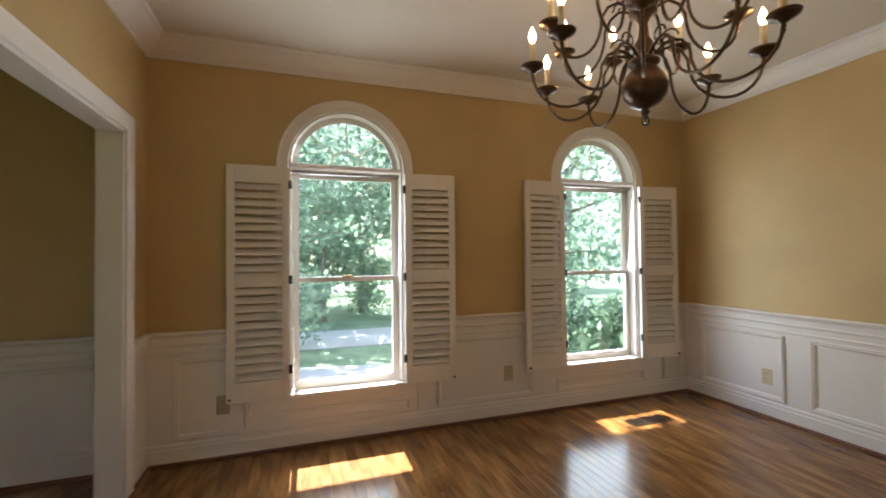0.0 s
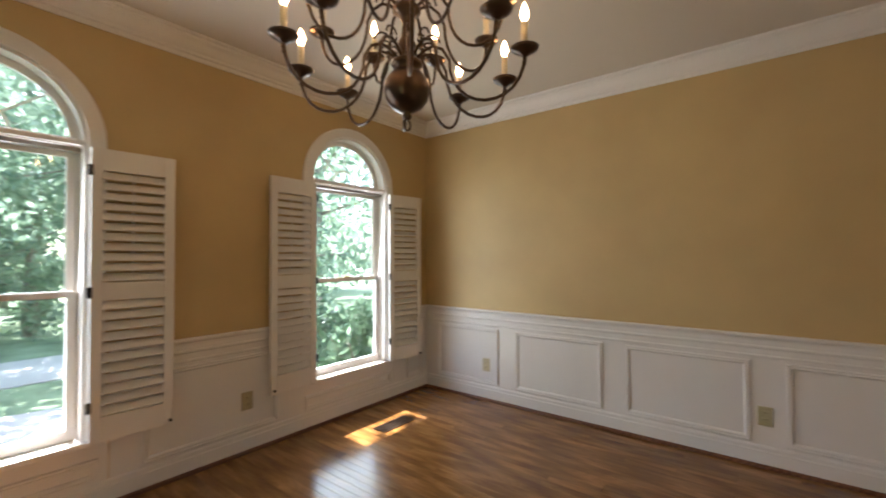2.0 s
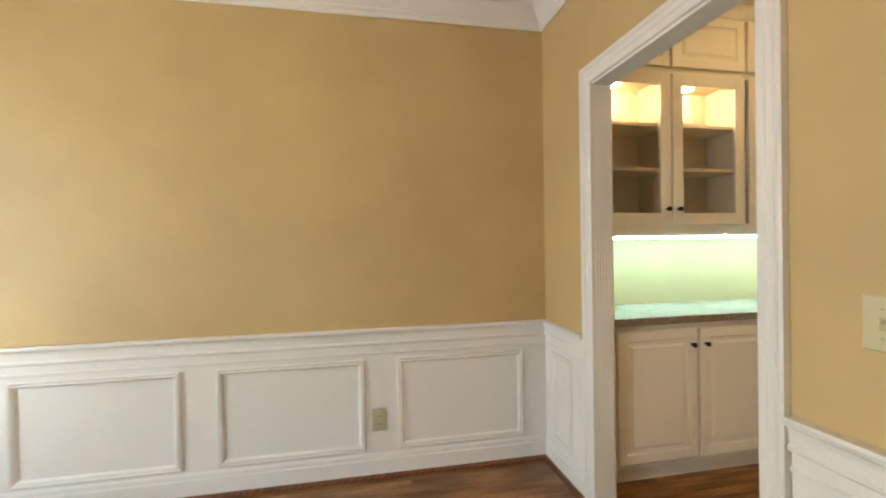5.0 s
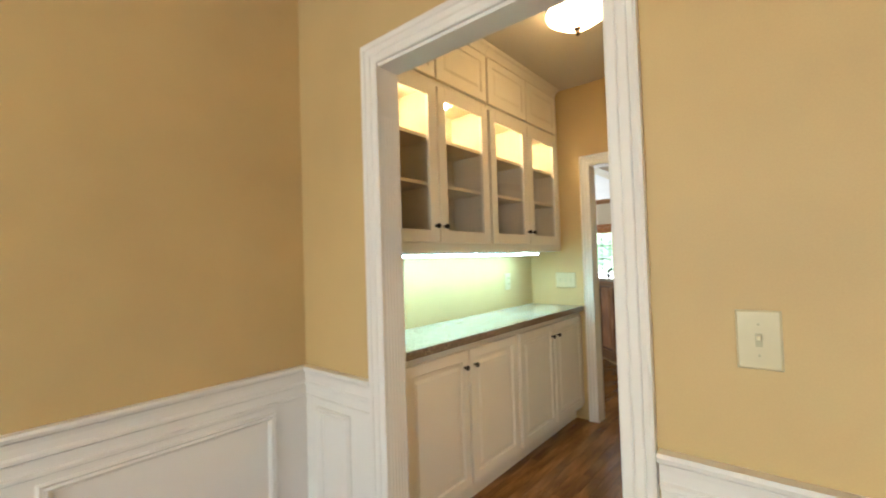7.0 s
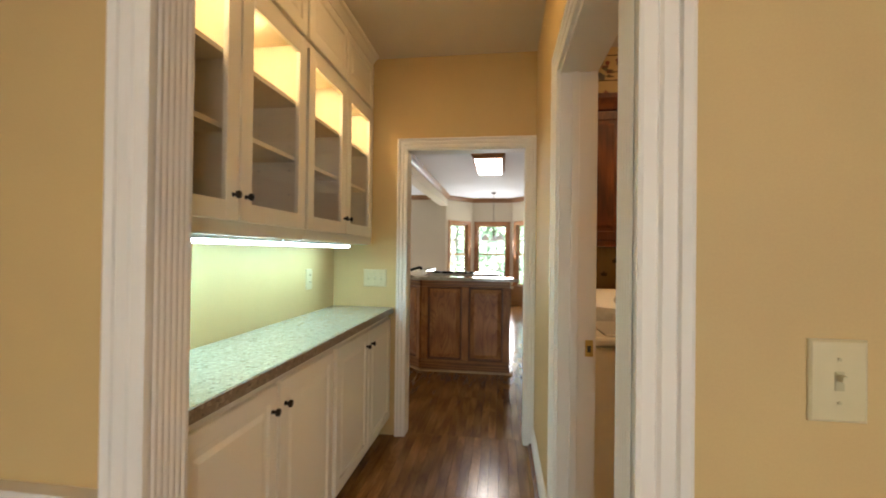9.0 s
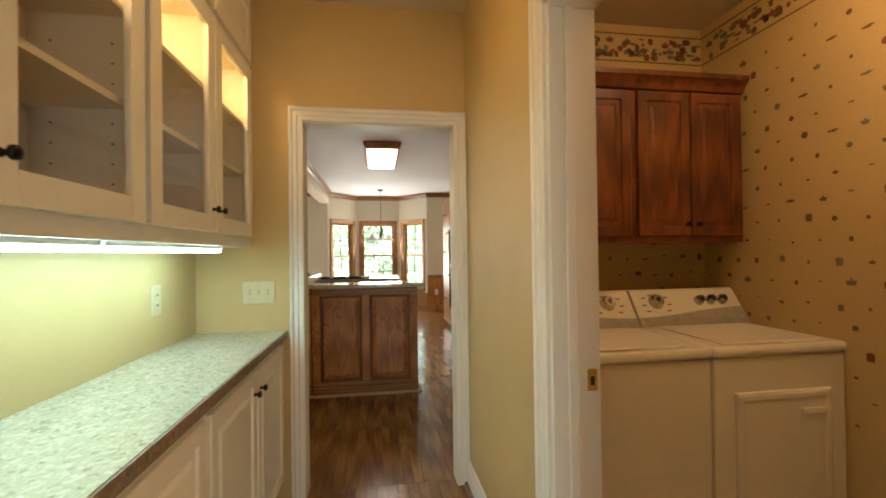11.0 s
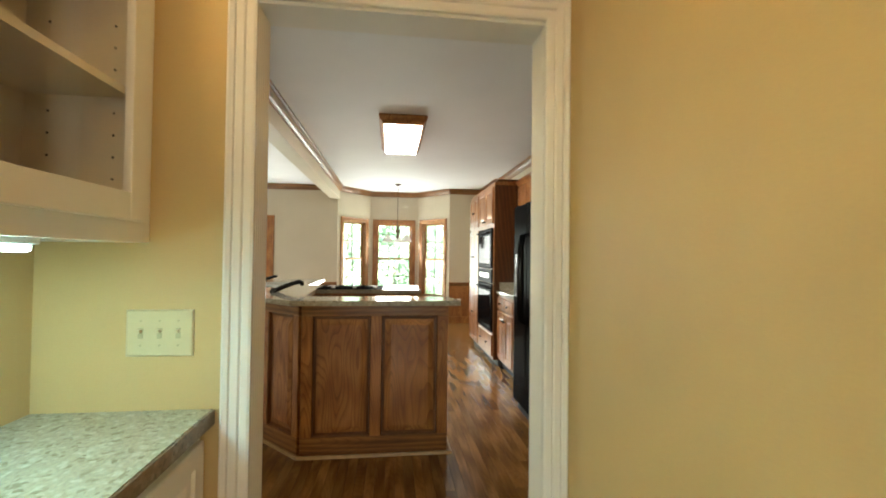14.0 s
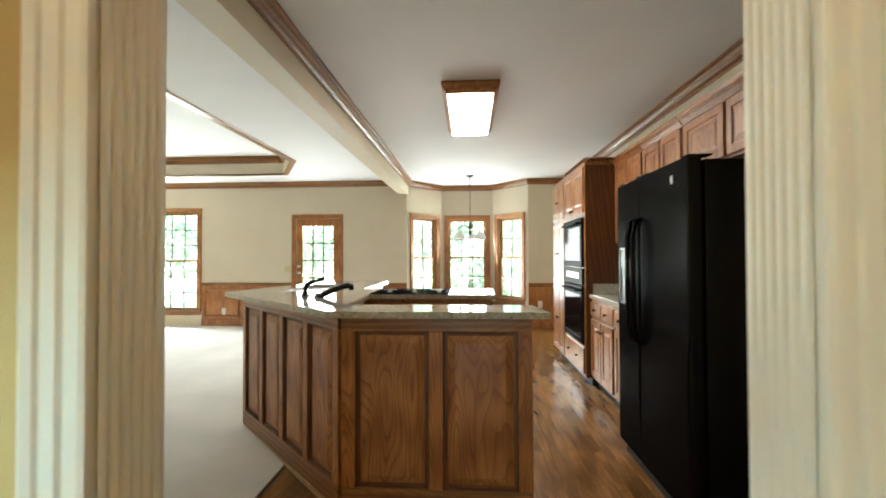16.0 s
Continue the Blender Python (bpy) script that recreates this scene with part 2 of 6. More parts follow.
def add_box(bm, x0, x1, y0, y1, z0, z1, bevel=0.0):
    x0, x1, y0, y1, z0, z1 = min(x0, x1), max(x0, x1), min(y0, y1), max(y0, y1), min(z0, z1), max(z0, z1)
    v = [bm.verts.new((x, y, z)) for x in (x0, x1) for y in (y0, y1) for z in (z0, z1)]
    faces = [bm.faces.new([v[i] for i in q]) for q in ((0, 1, 3, 2), (4, 6, 7, 5), (0, 4, 5, 1), (2, 3, 7, 6), (0, 2, 6, 4), (1, 5, 7, 3))]
    if bevel:
        edges = list({e for f in faces for e in f.edges})
        bmesh.ops.bevel(bm, geom=edges, offset=bevel, segments=2, affect="EDGES", profile=0.5)
    return bm


def box(name, dims, mat, parent=None, bevel=0.0, label=""):
    return part(name, add_box(bmesh.new(), *dims, bevel), mat, parent, label)


def sweep(bm, path, profile, closed=False):
    """A profile of (inward offset, height) along a path in plan, its left side being inward."""
    pts = [Vector(p) for p in path]
    k = len(pts)
    rings = []
    for i, p in enumerate(pts):
        a = pts[i - 1] if i or closed else None
        c = pts[(i + 1) % k] if i < k - 1 or closed else None
        d1 = (p - a).normalized() if a is not None else (c - p).normalized()
        d2 = (c - p).normalized() if c is not None else d1
        n1, n2 = Vector((-d1.y, d1.x)), Vector((-d2.y, d2.x))
        mitre = (n1 + n2) / max(0.2, 1 + n1.dot(n2))
        rings.append([bm.verts.new((p.x + mitre.x * d, p.y + mitre.y * d, z)) for d, z in profile])
    for i in range(k if closed else k - 1):
        r, s = rings[i], rings[(i + 1) % k]
        for j in range(len(profile) - 1):
            bm.faces.new((r[j], s[j], s[j + 1], r[j + 1]))
    if not closed:
        for r in (rings[0], rings[-1]):
            try:
                bm.faces.new(r)
            except ValueError:
                pass
    return bm


def casing(bm, origin, along, out, path, profile):
    """A moulding round an opening in a vertical wall: path of (along, height), profile of (away from opening, proud)."""
    o, u, w = Vector(origin), Vector(along), Vector(out)
    pts = [Vector(p) for p in path]
    rings = []
    for i, p in enumerate(pts):
        d1 = (p - pts[i - 1]).normalized() if i else (pts[1] - p).normalized()
        d2 = (pts[i + 1] - p).normalized() if i < len(pts) - 1 else d1
        n1, n2 = Vector((-d1.y, d1.x)), Vector((-d2.y, d2.x))
        mitre = (n1 + n2) / max(0.2, 1 + n1.dot(n2))
        ring = []
        for a, h in profile:
            q = p + mitre * a
            ring.append(bm.verts.new(o + u * q.x + Vector((0, 0, q.y)) + w * h))
        rings.append(ring)
    for r, s in zip(rings, rings[1:]):
        for j in range(len(profile) - 1):
            bm.faces.new((r[j], s[j], s[j + 1], r[j + 1]))
    for r in (rings[0], rings[-1]):
        bm.faces.new(r)
    return bm


def rotary(bm, profile, seg=20, centre=(0, 0, 0), close=True):
    """A turned shape: profile of (radius, height) about the upright axis."""
    cx, cy, cz = centre
    rings = []
    for r, z in profile:
        if r < 1e-5:
            rings.append([bm.verts.new((cx, cy, cz + z))])
        else:
            rings.append([bm.verts.new((cx + r * math.cos(2 * math.pi * i / seg), cy + r * math.sin(2 * math.pi * i / seg), cz + z)) for i in range(seg)])
    for a, b in zip(rings, rings[1:]):
        for i in range(seg):
            j = (i + 1) % seg
            if len(a) == 1 and len(b) == 1:
                continue
            if len(a) == 1:
                bm.faces.new((a[0], b[i], b[j]))
            elif len(b) == 1:
                bm.faces.new((a[i], a[j], b[0]))
            else:
                bm.faces.new((a[i], a[j], b[j], b[i]))
    if close:
        for r in (rings[0], rings[-1]):
            if len(r) > 2:
                bm.faces.new(r)
    return bm


def tube(bm, pts, radius, seg=8):
    """A round bar along points; radius may be a list."""
    pts = [Vector(p) for p in pts]
    rads = radius if isinstance(radius, (list, tuple)) else [radius] * len(pts)
    rings, up = [], Vector((0.03, 0.05, 1))
    for i, p in enumerate(pts):
        d = (pts[min(i + 1, len(pts) - 1)] - pts[max(i - 1, 0)]).normalized()
        s = d.cross(up)
        if s.length < 0.05:
            s = d.cross(Vector((1, 0, 0)))
        s.normalize()
        t = s.cross(d).normalized()
        rings.append([bm.verts.new(p + (s * math.cos(2 * math.pi * k / seg) + t * math.sin(2 * math.pi * k / seg)) * rads[i]) for k in range(seg)])
    for a, b in zip(rings, rings[1:]):
        for k in range(seg):
            bm.faces.new((a[k], a[(k + 1) % seg], b[(k + 1) % seg], b[k]))
    bm.faces.new(rings[0])
    bm.faces.new(rings[-1])
    return bm


def wall(name, p0, p1, thick, z1, mat, openings=(), z0=0.0, label="painted wall"):
    """A wall whose face runs from p0 to p1, its body to the right of that way; openings (s0, s1, z0, z1) go through."""
    a, c = Vector(p0), Vector(p1)
    length = (c - a).length
    bm = bmesh.new()
    cuts = sorted(openings)
    s = 0.0
    for s0, s1, b0, b1 in cuts:
        if s0 > s:
            add_box(bm, s, s0, -thick, 0, z0, z1)
        if b0 > z0:
            add_box(bm, s0, s1, -thick, 0, z0, b0)
        if b1 < z1:
            add_box(bm, s0, s1, -thick, 0, b1, z1)
        s = s1
    if s < length:
        add_box(bm, s, length, -thick, 0, z0, z1)
    ob = part(name, bm, mat)
    d = (c - a).normalized()
    ob.matrix_world = Matrix.Translation((a.x, a.y, 0)) @ Matrix.Rotation(math.atan2(d.y, d.x), 4, "Z")
    return tagged(ob, label, "wall", "", "structure")


def prism(bm, poly, z0, z1):
    """An upright prism on a plan polygon."""
    lo = [bm.verts.new((x, y, z0)) for x, y in poly]
    hi = [bm.verts.new((x, y, z1)) for x, y in poly]
    k = len(poly)
    bm.faces.new(lo)
    bm.faces.new(hi)
    for i in range(k):
        bm.faces.new((lo[i], lo[(i + 1) % k], hi[(i + 1) % k], hi[i]))
    return bm


# ---- the shell ----
X0, X1, Y0, Y1, H = -0.15, 4.255, -0.035, 3.775, 2.70      # dining room
PX0, PY0, PY1, PH = 2.835, -2.235, -0.140, 2.66             # pantry
KH, KX0, KY0, KY1 = 2.65, 1.49, -9.33, -2.355              # kitchen
WIN = (1.087, 3.266)                                         # middles of the arched windows
WR, WSILL, SPRING = 0.402, 0.368, (1.945, 1.948)             # half width, sill, springing


def arched_wall():
    bm = bmesh.new()
    t0, t1 = Y1, Y1 + 0.14
    xs = [-2.6]
    for c, WSPR in zip(WIN, SPRING):
        add_box(bm, xs[-1], c - WR, t0, t1, 0, H)
        add_box(bm, c - WR, c + WR, t0, t1, 0, WSILL)
        steps = 24
        arc = [(c - WR * math.cos(math.pi * i / steps), WSPR + WR * math.sin(math.pi * i / steps)) for i in range(steps + 1)]
        for (xa, za), (xb, zb) in zip(arc, arc[1:]):
            v = [bm.verts.new(p) for p in ((xa, t0, za), (xb, t0, zb), (xb, t0, H), (xa, t0, H), (xa, t1, za), (xb, t1, zb), (xb, t1, H), (xa, t1, H))]
            for q in ((0, 1, 2, 3), (7, 6, 5, 4), (0, 4, 5, 1), (3, 2, 6, 7)):
                bm.faces.new([v[i] for i in q])
        xs.append(c + WR)
    add_box(bm, xs[-1], X1 + 0.12, t0, t1, 0, H)
    return tagged(part("wall_north", bm, TAN), "tan painted wall with two arched windows", "wall", "", "structure")


arched_wall()
wall("wall_east", (X1, PY0), (X1, Y1), 0.12, H, TAN, label="tan painted wall above white wainscot")
wall("wall_west", (X0, Y1), (X0, Y0), 0.12, H, TAN, [(Y1 - 3.425, Y1 - 0.75, 0, 2.01)], label="tan painted wall with a wide cased opening")
wall("wall_south", (-2.6, Y0), (X1, Y0), 0.105, H, TAN, [(2.832 + 2.6, 3.726 + 2.6, 0, 2.068)], label="tan painted wall with a cased opening")
wall("wall_pantry_west", (PX0, PY1), (PX0, PY0), 0.145, H, PANTRY_TAN, [(0.002, 0.935, 0, 2.03)], label="tan painted wall with the laundry doorway")
wall("wall_pantry_end", (0.80, PY0), (X1 + 0.12, PY0), 0.12, H, PANTRY_TAN, [(2.085, 2.939, 0, 2.02)], label="tan painted wall with the kitchen doorway")
# The opening is added out of view so that daylight brightens the hall.
wall("wall_hall_west", (-2.6, Y1), (-2.6, Y0), 0.12, H, TAN, [(2.75, 3.40, 0, 2.05)], label="tan painted hall wall with an unseen opening added to let daylight in")
wall("wall_laundry_west", (1.325, PY1), (1.325, PY0), 0.12, H, TAN, label="laundry room wall")
wall("wall_kitchen_north", (KX0, KY1 - 0.002), (2.0, KY1 - 0.002), -0.02, KH, CREAM, label="cream kitchen wall")
wall("wall_family_north", (X1 + 0.12, KY1), (10.0, KY1), -0.12, KH + 0.6, CREAM, label="cream wall")
wall("wall_family_east", (10.0, KY0), (10.0, KY1), 0.12, KH + 0.6, CREAM, label="cream wall")
wall("wall_kitchen_west", (KX0, KY1), (KX0, KY0), 0.12, KH, CREAM, label="cream kitchen wall above oak cabinets")
BAY = [(4.39, KY0), (3.80, -10.01), (2.81, -10.01), (2.22, KY0)]
wall("wall_kitchen_south", (2.22, KY0), (KX0, KY0), -0.12, KH, CREAM, label="cream wall beside the bay")
wall("wall_family_south", (10.0, KY0), (4.39, KY0), -0.12, KH, CREAM, [(0.835, 1.685, 0.30, 2.11), (3.563, 4.363, 0.0, 1.975)], label="cream wall with an oak window and a garden door")
BAYWIN = []
for k in range(3):
    a, c = Vector(BAY[k]), Vector(BAY[k + 1])
    ln = (c - a).length
    gap = 0.125 if k == 1 else 0.15
    wall(f"wall_bay_{k + 1}", a, c, -0.12, KH, CREAM, [(gap, ln - gap, 0.50, 1.995)], label="cream bay wall with an oak framed window")
    BAYWIN.append((a, (c - a).normalized(), gap, ln - gap))


def slab(name, poly, z0, z1, mat, label, category):
    return tagged(part(name, prism(bmesh.new(), poly, z0, z1), mat), label, category, "", "structure")


def rect(x0, x1, y0, y1):
    return [(x0, y0), (x1, y0), (x1, y1), (x0, y1)]


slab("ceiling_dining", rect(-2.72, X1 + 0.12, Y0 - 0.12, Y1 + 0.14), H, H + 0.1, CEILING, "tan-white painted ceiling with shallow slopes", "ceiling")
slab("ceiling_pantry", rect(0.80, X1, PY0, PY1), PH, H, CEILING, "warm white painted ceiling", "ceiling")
TRAY = [(5.8, -3.2), (5.8, -7.6), (6.3, -8.5), (9.4, -8.5), (9.4, -3.2)]


def kitchen_ceiling():
    bm = bmesh.new()
    prism(bm, rect(KX0 - 0.12, 4.40, -10.3, KY1), KH, KH + 0.1)
    for poly in (rect(4.40, 5.8, KY0, KY1), rect(5.8, 9.4, -3.2, KY1), rect(9.4, 10.12, KY0, KY1), [(5.8, -7.6), (5.8, KY0), (9.4, KY0), (9.4, -8.5), (6.3, -8.5)]):
        prism(bm, poly, KH, KH + 0.02)
    prism(bm, rect(4.40, 10.12, KY0, KY1), KH + 0.28, KH + 0.38)
    return tagged(part("ceiling_kitchen", bm, CEILING_WHITE), "white painted ceiling with a recessed tray", "ceiling", "", "structure")


kitchen_ceiling()
tray_face = sweep(bmesh.new(), TRAY, [(0.0, KH + 0.001), (0.004, KH + 0.001), (0.004, KH + 0.279), (0.0, KH + 0.279)], True)
tagged(part("tray_face", tray_face, CREAM), "cream painted upstand of the tray ceiling", "ceiling", "", "structure")
slab("floor_dining", rect(-2.72, X1 + 0.12, Y0 - 0.06, Y1 + 0.14), -0.12, -0.006, GROOVE, "glossy oak strip floor", "floor")
slab("floor_pantry", rect(PX0 - 0.145, X1 + 0.12, KY1 + 0.06, Y0 - 0.06), -0.12, -0.006, GROOVE, "glossy oak strip floor", "floor")
slab("floor_laundry", rect(0.8, PX0 - 0.145, PY0, Y0 - 0.06), -0.12, 0.0, plain("laundry_vinyl", (0.35, 0.28, 0.2), 0.4), "tan vinyl laundry floor", "floor")
slab("floor_kitchen", rect(KX0 - 0.12, 4.42, -10.3, KY1 + 0.06), -0.12, -0.006, GROOVE, "oak strip kitchen floor", "floor")
slab("floor_family", rect(4.42, 10.12, KY0 - 0.12, KY1), -0.12, 0.006, CARPET, "pale cut-pile carpet", "floor")

# ---- mouldings ----
CROWN = [(0.0, H - 0.128), (0.012, H - 0.128), (0.016, H - 0.108), (0.03, H - 0.10), (0.034, H - 0.088), (0.05, H - 0.075), (0.075, H - 0.045), (0.095, H - 0.03), (0.098, H - 0.018), (0.118, H - 0.012), (0.12, H), (0, H)]
RAIL = [(0.0, 0.835), (0.032, 0.835), (0.036, 0.826), (0.032, 0.815), (0.018, 0.806), (0.014, 0.79), (0.012, 0.765), (0.018, 0.758), (0.018, 0.748), (0.010, 0.742), (0.004, 0.74), (0.004, 0.705), (0.012, 0.70), (0.012, 0.69), (0.003, 0.685), (0, 0.685)]
BASE = [(0, 0.135), (0.006, 0.135), (0.012, 0.125), (0.013, 0.105), (0.017, 0.10), (0.017, 0.0), (0, 0)]
SHOE_P = [(0.017, 0.022), (0.026, 0.020), (0.034, 0.012), (0.036, 0.0), (0.017, 0.0)]
DADO = [(0.0, 0.69), (0.003, 0.69), (0.003, 0.12), (0, 0.12)]


def trim(name, path, profile, mat, label, closed=False):
    return tagged(part(name, sweep(bmesh.new(), path, profile, closed), mat), label, "trim", "", "structure")


trim("crown_dining", [(X0, Y0), (X1, Y0), (X1, Y1), (X0, Y1)], CROWN, WHITE, "white stepped crown moulding", True)
trim("crown_hall", [(X0 - 0.12, Y1), (-2.6, Y1), (-2.6, Y0)], CROWN, WHITE, "white stepped crown moulding")
RUNS = ([(2.764, Y0), (X0, Y0)][::-1], [(3.783, Y0), (X1, Y0), (X1, Y1), (3.77, Y1)], [(2.765, Y1), (1.595, Y1)], [(0.585, Y1), (X0, Y1), (X0, 3.515)], [(X0 - 0.12, 3.515), (X0 - 0.12, Y1), (-2.6, Y1), (-2.6, Y1 - 2.74)])
for run in RUNS:
    trim("chair_rail", run, RAIL, WHITE, "white moulded chair rail")
    trim("wainscot", run, DADO, WHITE, "white painted wainscot face")
for run in (RUNS[0], [(3.783, Y0), (X1, Y0), (X1, Y1), (X0, Y1), (X0, 3.515)], RUNS[4]):
    trim("baseboard", run, BASE, WHITE, "white painted baseboard")
    trim("shoe_moulding", run, SHOE_P, SHOE, "stained oak shoe moulding")
for c in WIN:
    w = WR + 0.10
    trim("wainscot", [(c + w, Y1), (c - w, Y1)], [(0.0, WSILL - 0.02), (0.003, WSILL - 0.02), (0.003, 0.12), (0, 0.12)], WHITE, "white painted wainscot face below the window")

PANEL = [(0.0, 0.003), (0.0, 0.010), (-0.006, 0.018), (-0.014, 0.012), (-0.020, 0.018), (-0.030, 0.012), (-0.034, 0.003)]


def wall_panel(origin, along, out, s0, s1, z0=0.153, z1=0.665):
    """A rectangle of applied moulding; s grows to the viewer's right."""
    prof = [(-a, h) for a, h in PANEL]
    bm = bmesh.new()
    pts = [(s0, z0), (s0, z1), (s1, z1), (s1, z0)]
    o, u, w = Vector(origin), Vector(along), Vector(out)
    rings = []
    cx, cz = (s0 + s1) / 2, (z0 + z1) / 2
    for s, z in pts:
        sx, sz = (1 if s < cx else -1), (1 if z < cz else -1)
        rings.append([bm.verts.new(o + u * (s + sx * a) + Vector((0, 0, z + sz * a)) + w * h) for a, h in prof])
    for i in range(4):
        r, q = rings[i], rings[(i + 1) % 4]
        for j in range(len(prof) - 1):
            bm.faces.new((r[j], q[j], q[j + 1], r[j + 1]))
    return tagged(part("wainscot_panel", bm, WHITE), "white applied moulding rectangle on the wainscot", "trim", "wainscot panels", "structure")


for a, c in ((3.61, 2.905), (2.732, 1.979), (1.809, 1.051), (0.869, 0.120)):
    wall_panel((X1, 0, 0), (0, -1, 0), (-1, 0, 0), -a, -c)
for a, c in ((0.0, 0.44), (1.746, 2.577), (3.95, 4.17)):
    wall_panel((0, Y1, 0), (1, 0, 0), (0, -1, 0), a, c)
for c in WIN:
    wall_panel((0, Y1, 0), (1, 0, 0), (0, -1, 0), c - 0.46, c + 0.46, 0.153, 0.265)
for a, c in ((-1.10, -0.34), (-2.05, -1.29)):
    wall_panel((0, Y1, 0), (1, 0, 0), (0, -1, 0), a, c)
wall_panel((0, Y0, 0), (-1, 0, 0), (0, 1, 0), -4.16, -3.93)
for a, c in ((-2.64, -1.85), (-1.70, -0.90)):
    wall_panel((0, Y0, 0), (-1, 0, 0), (0, 1, 0), a, c)

# casings: away from the opening, proud of the wall
FLUTED = [(0, 0), (0, 0.014), (0.006, 0.018)]
for k in range(4):
    a = 0.014 + k * 0.017
    FLUTED += [(a, 0.018), (a + 0.003, 0.012), (a + 0.008, 0.010), (a + 0.0125, 0.012), (a + 0.015, 0.018)]
FLUTED += [(0.086, 0.020), (0.090, 0.016), (0.092, 0)]
STEPPED = [(0, 0), (0, 0.012), (0.008, 0.015), (0.03, 0.016), (0.034, 0.012), (0.04, 0.018), (0.062, 0.02), (0.066, 0.015), (0.07, 0.022), (0.084, 0.026), (0.092, 0.022), (0.092, 0)]
FLAT = [(0, 0), (0, 0.012), (0.004, 0.016), (0.07, 0.018), (0.084, 0.022), (0.090, 0.016), (0.092, 0)]


def door_casing(name, origin, along, out, s0, s1, z1, profile, mat, label):
    bm = casing(bmesh.new(), origin, along, out, [(s0, 0), (s0, z1), (s1, z1), (s1, 0)], profile)
    return tagged(part(name, bm, mat), label, "trim", "", "structure")


def lining(name, x0, x1, y0, y1, z1, axis, mat, label, t=0.018):
    """Jamb boards lining an opening: along x or y, set inside it."""
    bm = bmesh.new()
    if axis == "x":
        add_box(bm, x0, x0 + t, y0, y1, 0, z1)
        add_box(bm, x1 - t, x1, y0, y1, 0, z1)
        add_box(bm, x0 + t, x1 - t, y0, y1, z1 - t, z1)
    else:
        add_box(bm, x0, x1, y0, y0 + t, 0, z1)
        add_box(bm, x0, x1, y1 - t, y1, 0, z1)
        add_box(bm, x0, x1, y0 + t, y1 - t, z1 - t, z1)
    return tagged(part(name, bm, mat), label, "trim", "", "structure")


def flutes(name, x, y0, y1, z0, z1, side, mat):
    """Fluted facing on a jamb across x, facing along side."""
    k = 6
    prof = []
    for i in range(k):
        a = y0 + (y1 - y0) * (i + 0.08) / k
        c = y0 + (y1 - y0) * (i + 0.92) / k
        prof += [(a, 0.002), (a + 0.003, 0.0037), ((a + c) / 2, 0.0046), (c - 0.003, 0.0037), (c, 0.002)]
    bm = bmesh.new()
    rows = [[bm.verts.new((x + side * d, y, z)) for y, d in prof] for z in (z0, z1)]
    for j in range(len(prof) - 1):
        bm.faces.new((rows[0][j], rows[0][j + 1], rows[1][j + 1], rows[1][j]))
    for r in rows:
        bm.faces.new([bm.verts.new((x + side * 0.0003, prof[0][0], r[0].co.z)), *r, bm.verts.new((x + side * 0.0003, prof[-1][0], r[0].co.z))])
    return tagged(part(name, bm, mat), "white fluted jamb facing", "trim", "", "structure")


lining("jamb_pantry", 2.832, 3.726, PY1, Y0, 2.068, "x", WHITE, "white jamb boards of the pantry opening")
flutes("fluted_jamb", 3.708, PY1 + 0.006, Y0 - 0.006, 0.0, 1.86, -1, WHITE)
flutes("fluted_jamb", 2.850, PY1 + 0.006, Y0 - 0.006, 0.0, 1.86, 1, WHITE)
door_casing("casing_pantry", (0, Y0, 0), (-1, 0, 0), (0, 1, 0), -3.706, -2.850, 2.062, [(a * 0.88, h) for a, h in STEPPED], WHITE, "white stepped casing of the pantry opening")
lining("jamb_kitchen", 2.885, 3.739, KY1, PY0, 2.02, "x", WHITE, "white jamb boards of the kitchen doorway")
door_casing("casing_kitchen", (0, PY0, 0), (-1, 0, 0), (0, 1, 0), -3.718, -2.905, 2.012, [(a * 0.78, h) for a, h in STEPPED], WHITE, "white stepped casing of the kitchen doorway")
flutes("fluted_jamb", 3.721, KY1 + 0.006, PY0 - 0.006, 0.0, 2.0, -1, WHITE)
flutes("fluted_jamb", 2.903, KY1 + 0.006, PY0 - 0.006, 0.0, 2.0, 1, WHITE)
lining("jamb_laundry", PX0 - 0.145, PX0, -1.075, -0.142, 2.03, "y", WHITE, "white jamb boards of the laundry doorway")
tagged(part("casing_laundry", casing(bmesh.new(), (PX0, 0, 0), (0, 1, 0), (1, 0, 0), [(-1.075, 0), (-1.075, 2.03), (-0.142, 2.03)], [(a * 0.85, h) for a, h in STEPPED]), WHITE), "white stepped casing of the laundry doorway", "trim", "", "structure")
stop = bmesh.new()
for q in ((-1.057, -1.047, 0, 2.012), (-0.170, -0.160, 0, 2.012)):
    add_box(stop, PX0 - 0.075, PX0 - 0.045, *q, 0.002)
tagged(part("door_stop", stop, WHITE), "white door stop on the laundry jamb", "trim", "", "structure")
lining("jamb_hall", X0 - 0.12, X0, 0.75, 3.425, 2.01, "y", WHITE, "white jamb boards of the wide opening")
door_casing("casing_hall", (X0, 0, 0), (0, 1, 0), (1, 0, 0), 0.75, 3.425, 2.01, FLAT, WHITE, "white casing of the wide opening")
door_casing("casing_hall", (X0 - 0.12, 0, 0), (0, -1, 0), (-1, 0, 0), -3.425, -0.75, 2.01, FLAT, WHITE, "white casing of the wide opening")
trim("baseboard", [(PX0, PY0 + 0.02), (PX0, -1.155)][::-1], BASE, WHITE, "white painted baseboard")
trim("shoe_moulding", [(PX0, PY0 + 0.02), (PX0, -1.155)][::-1], SHOE_P, SHOE, "stained oak shoe moulding")

# ---- arched windows ----


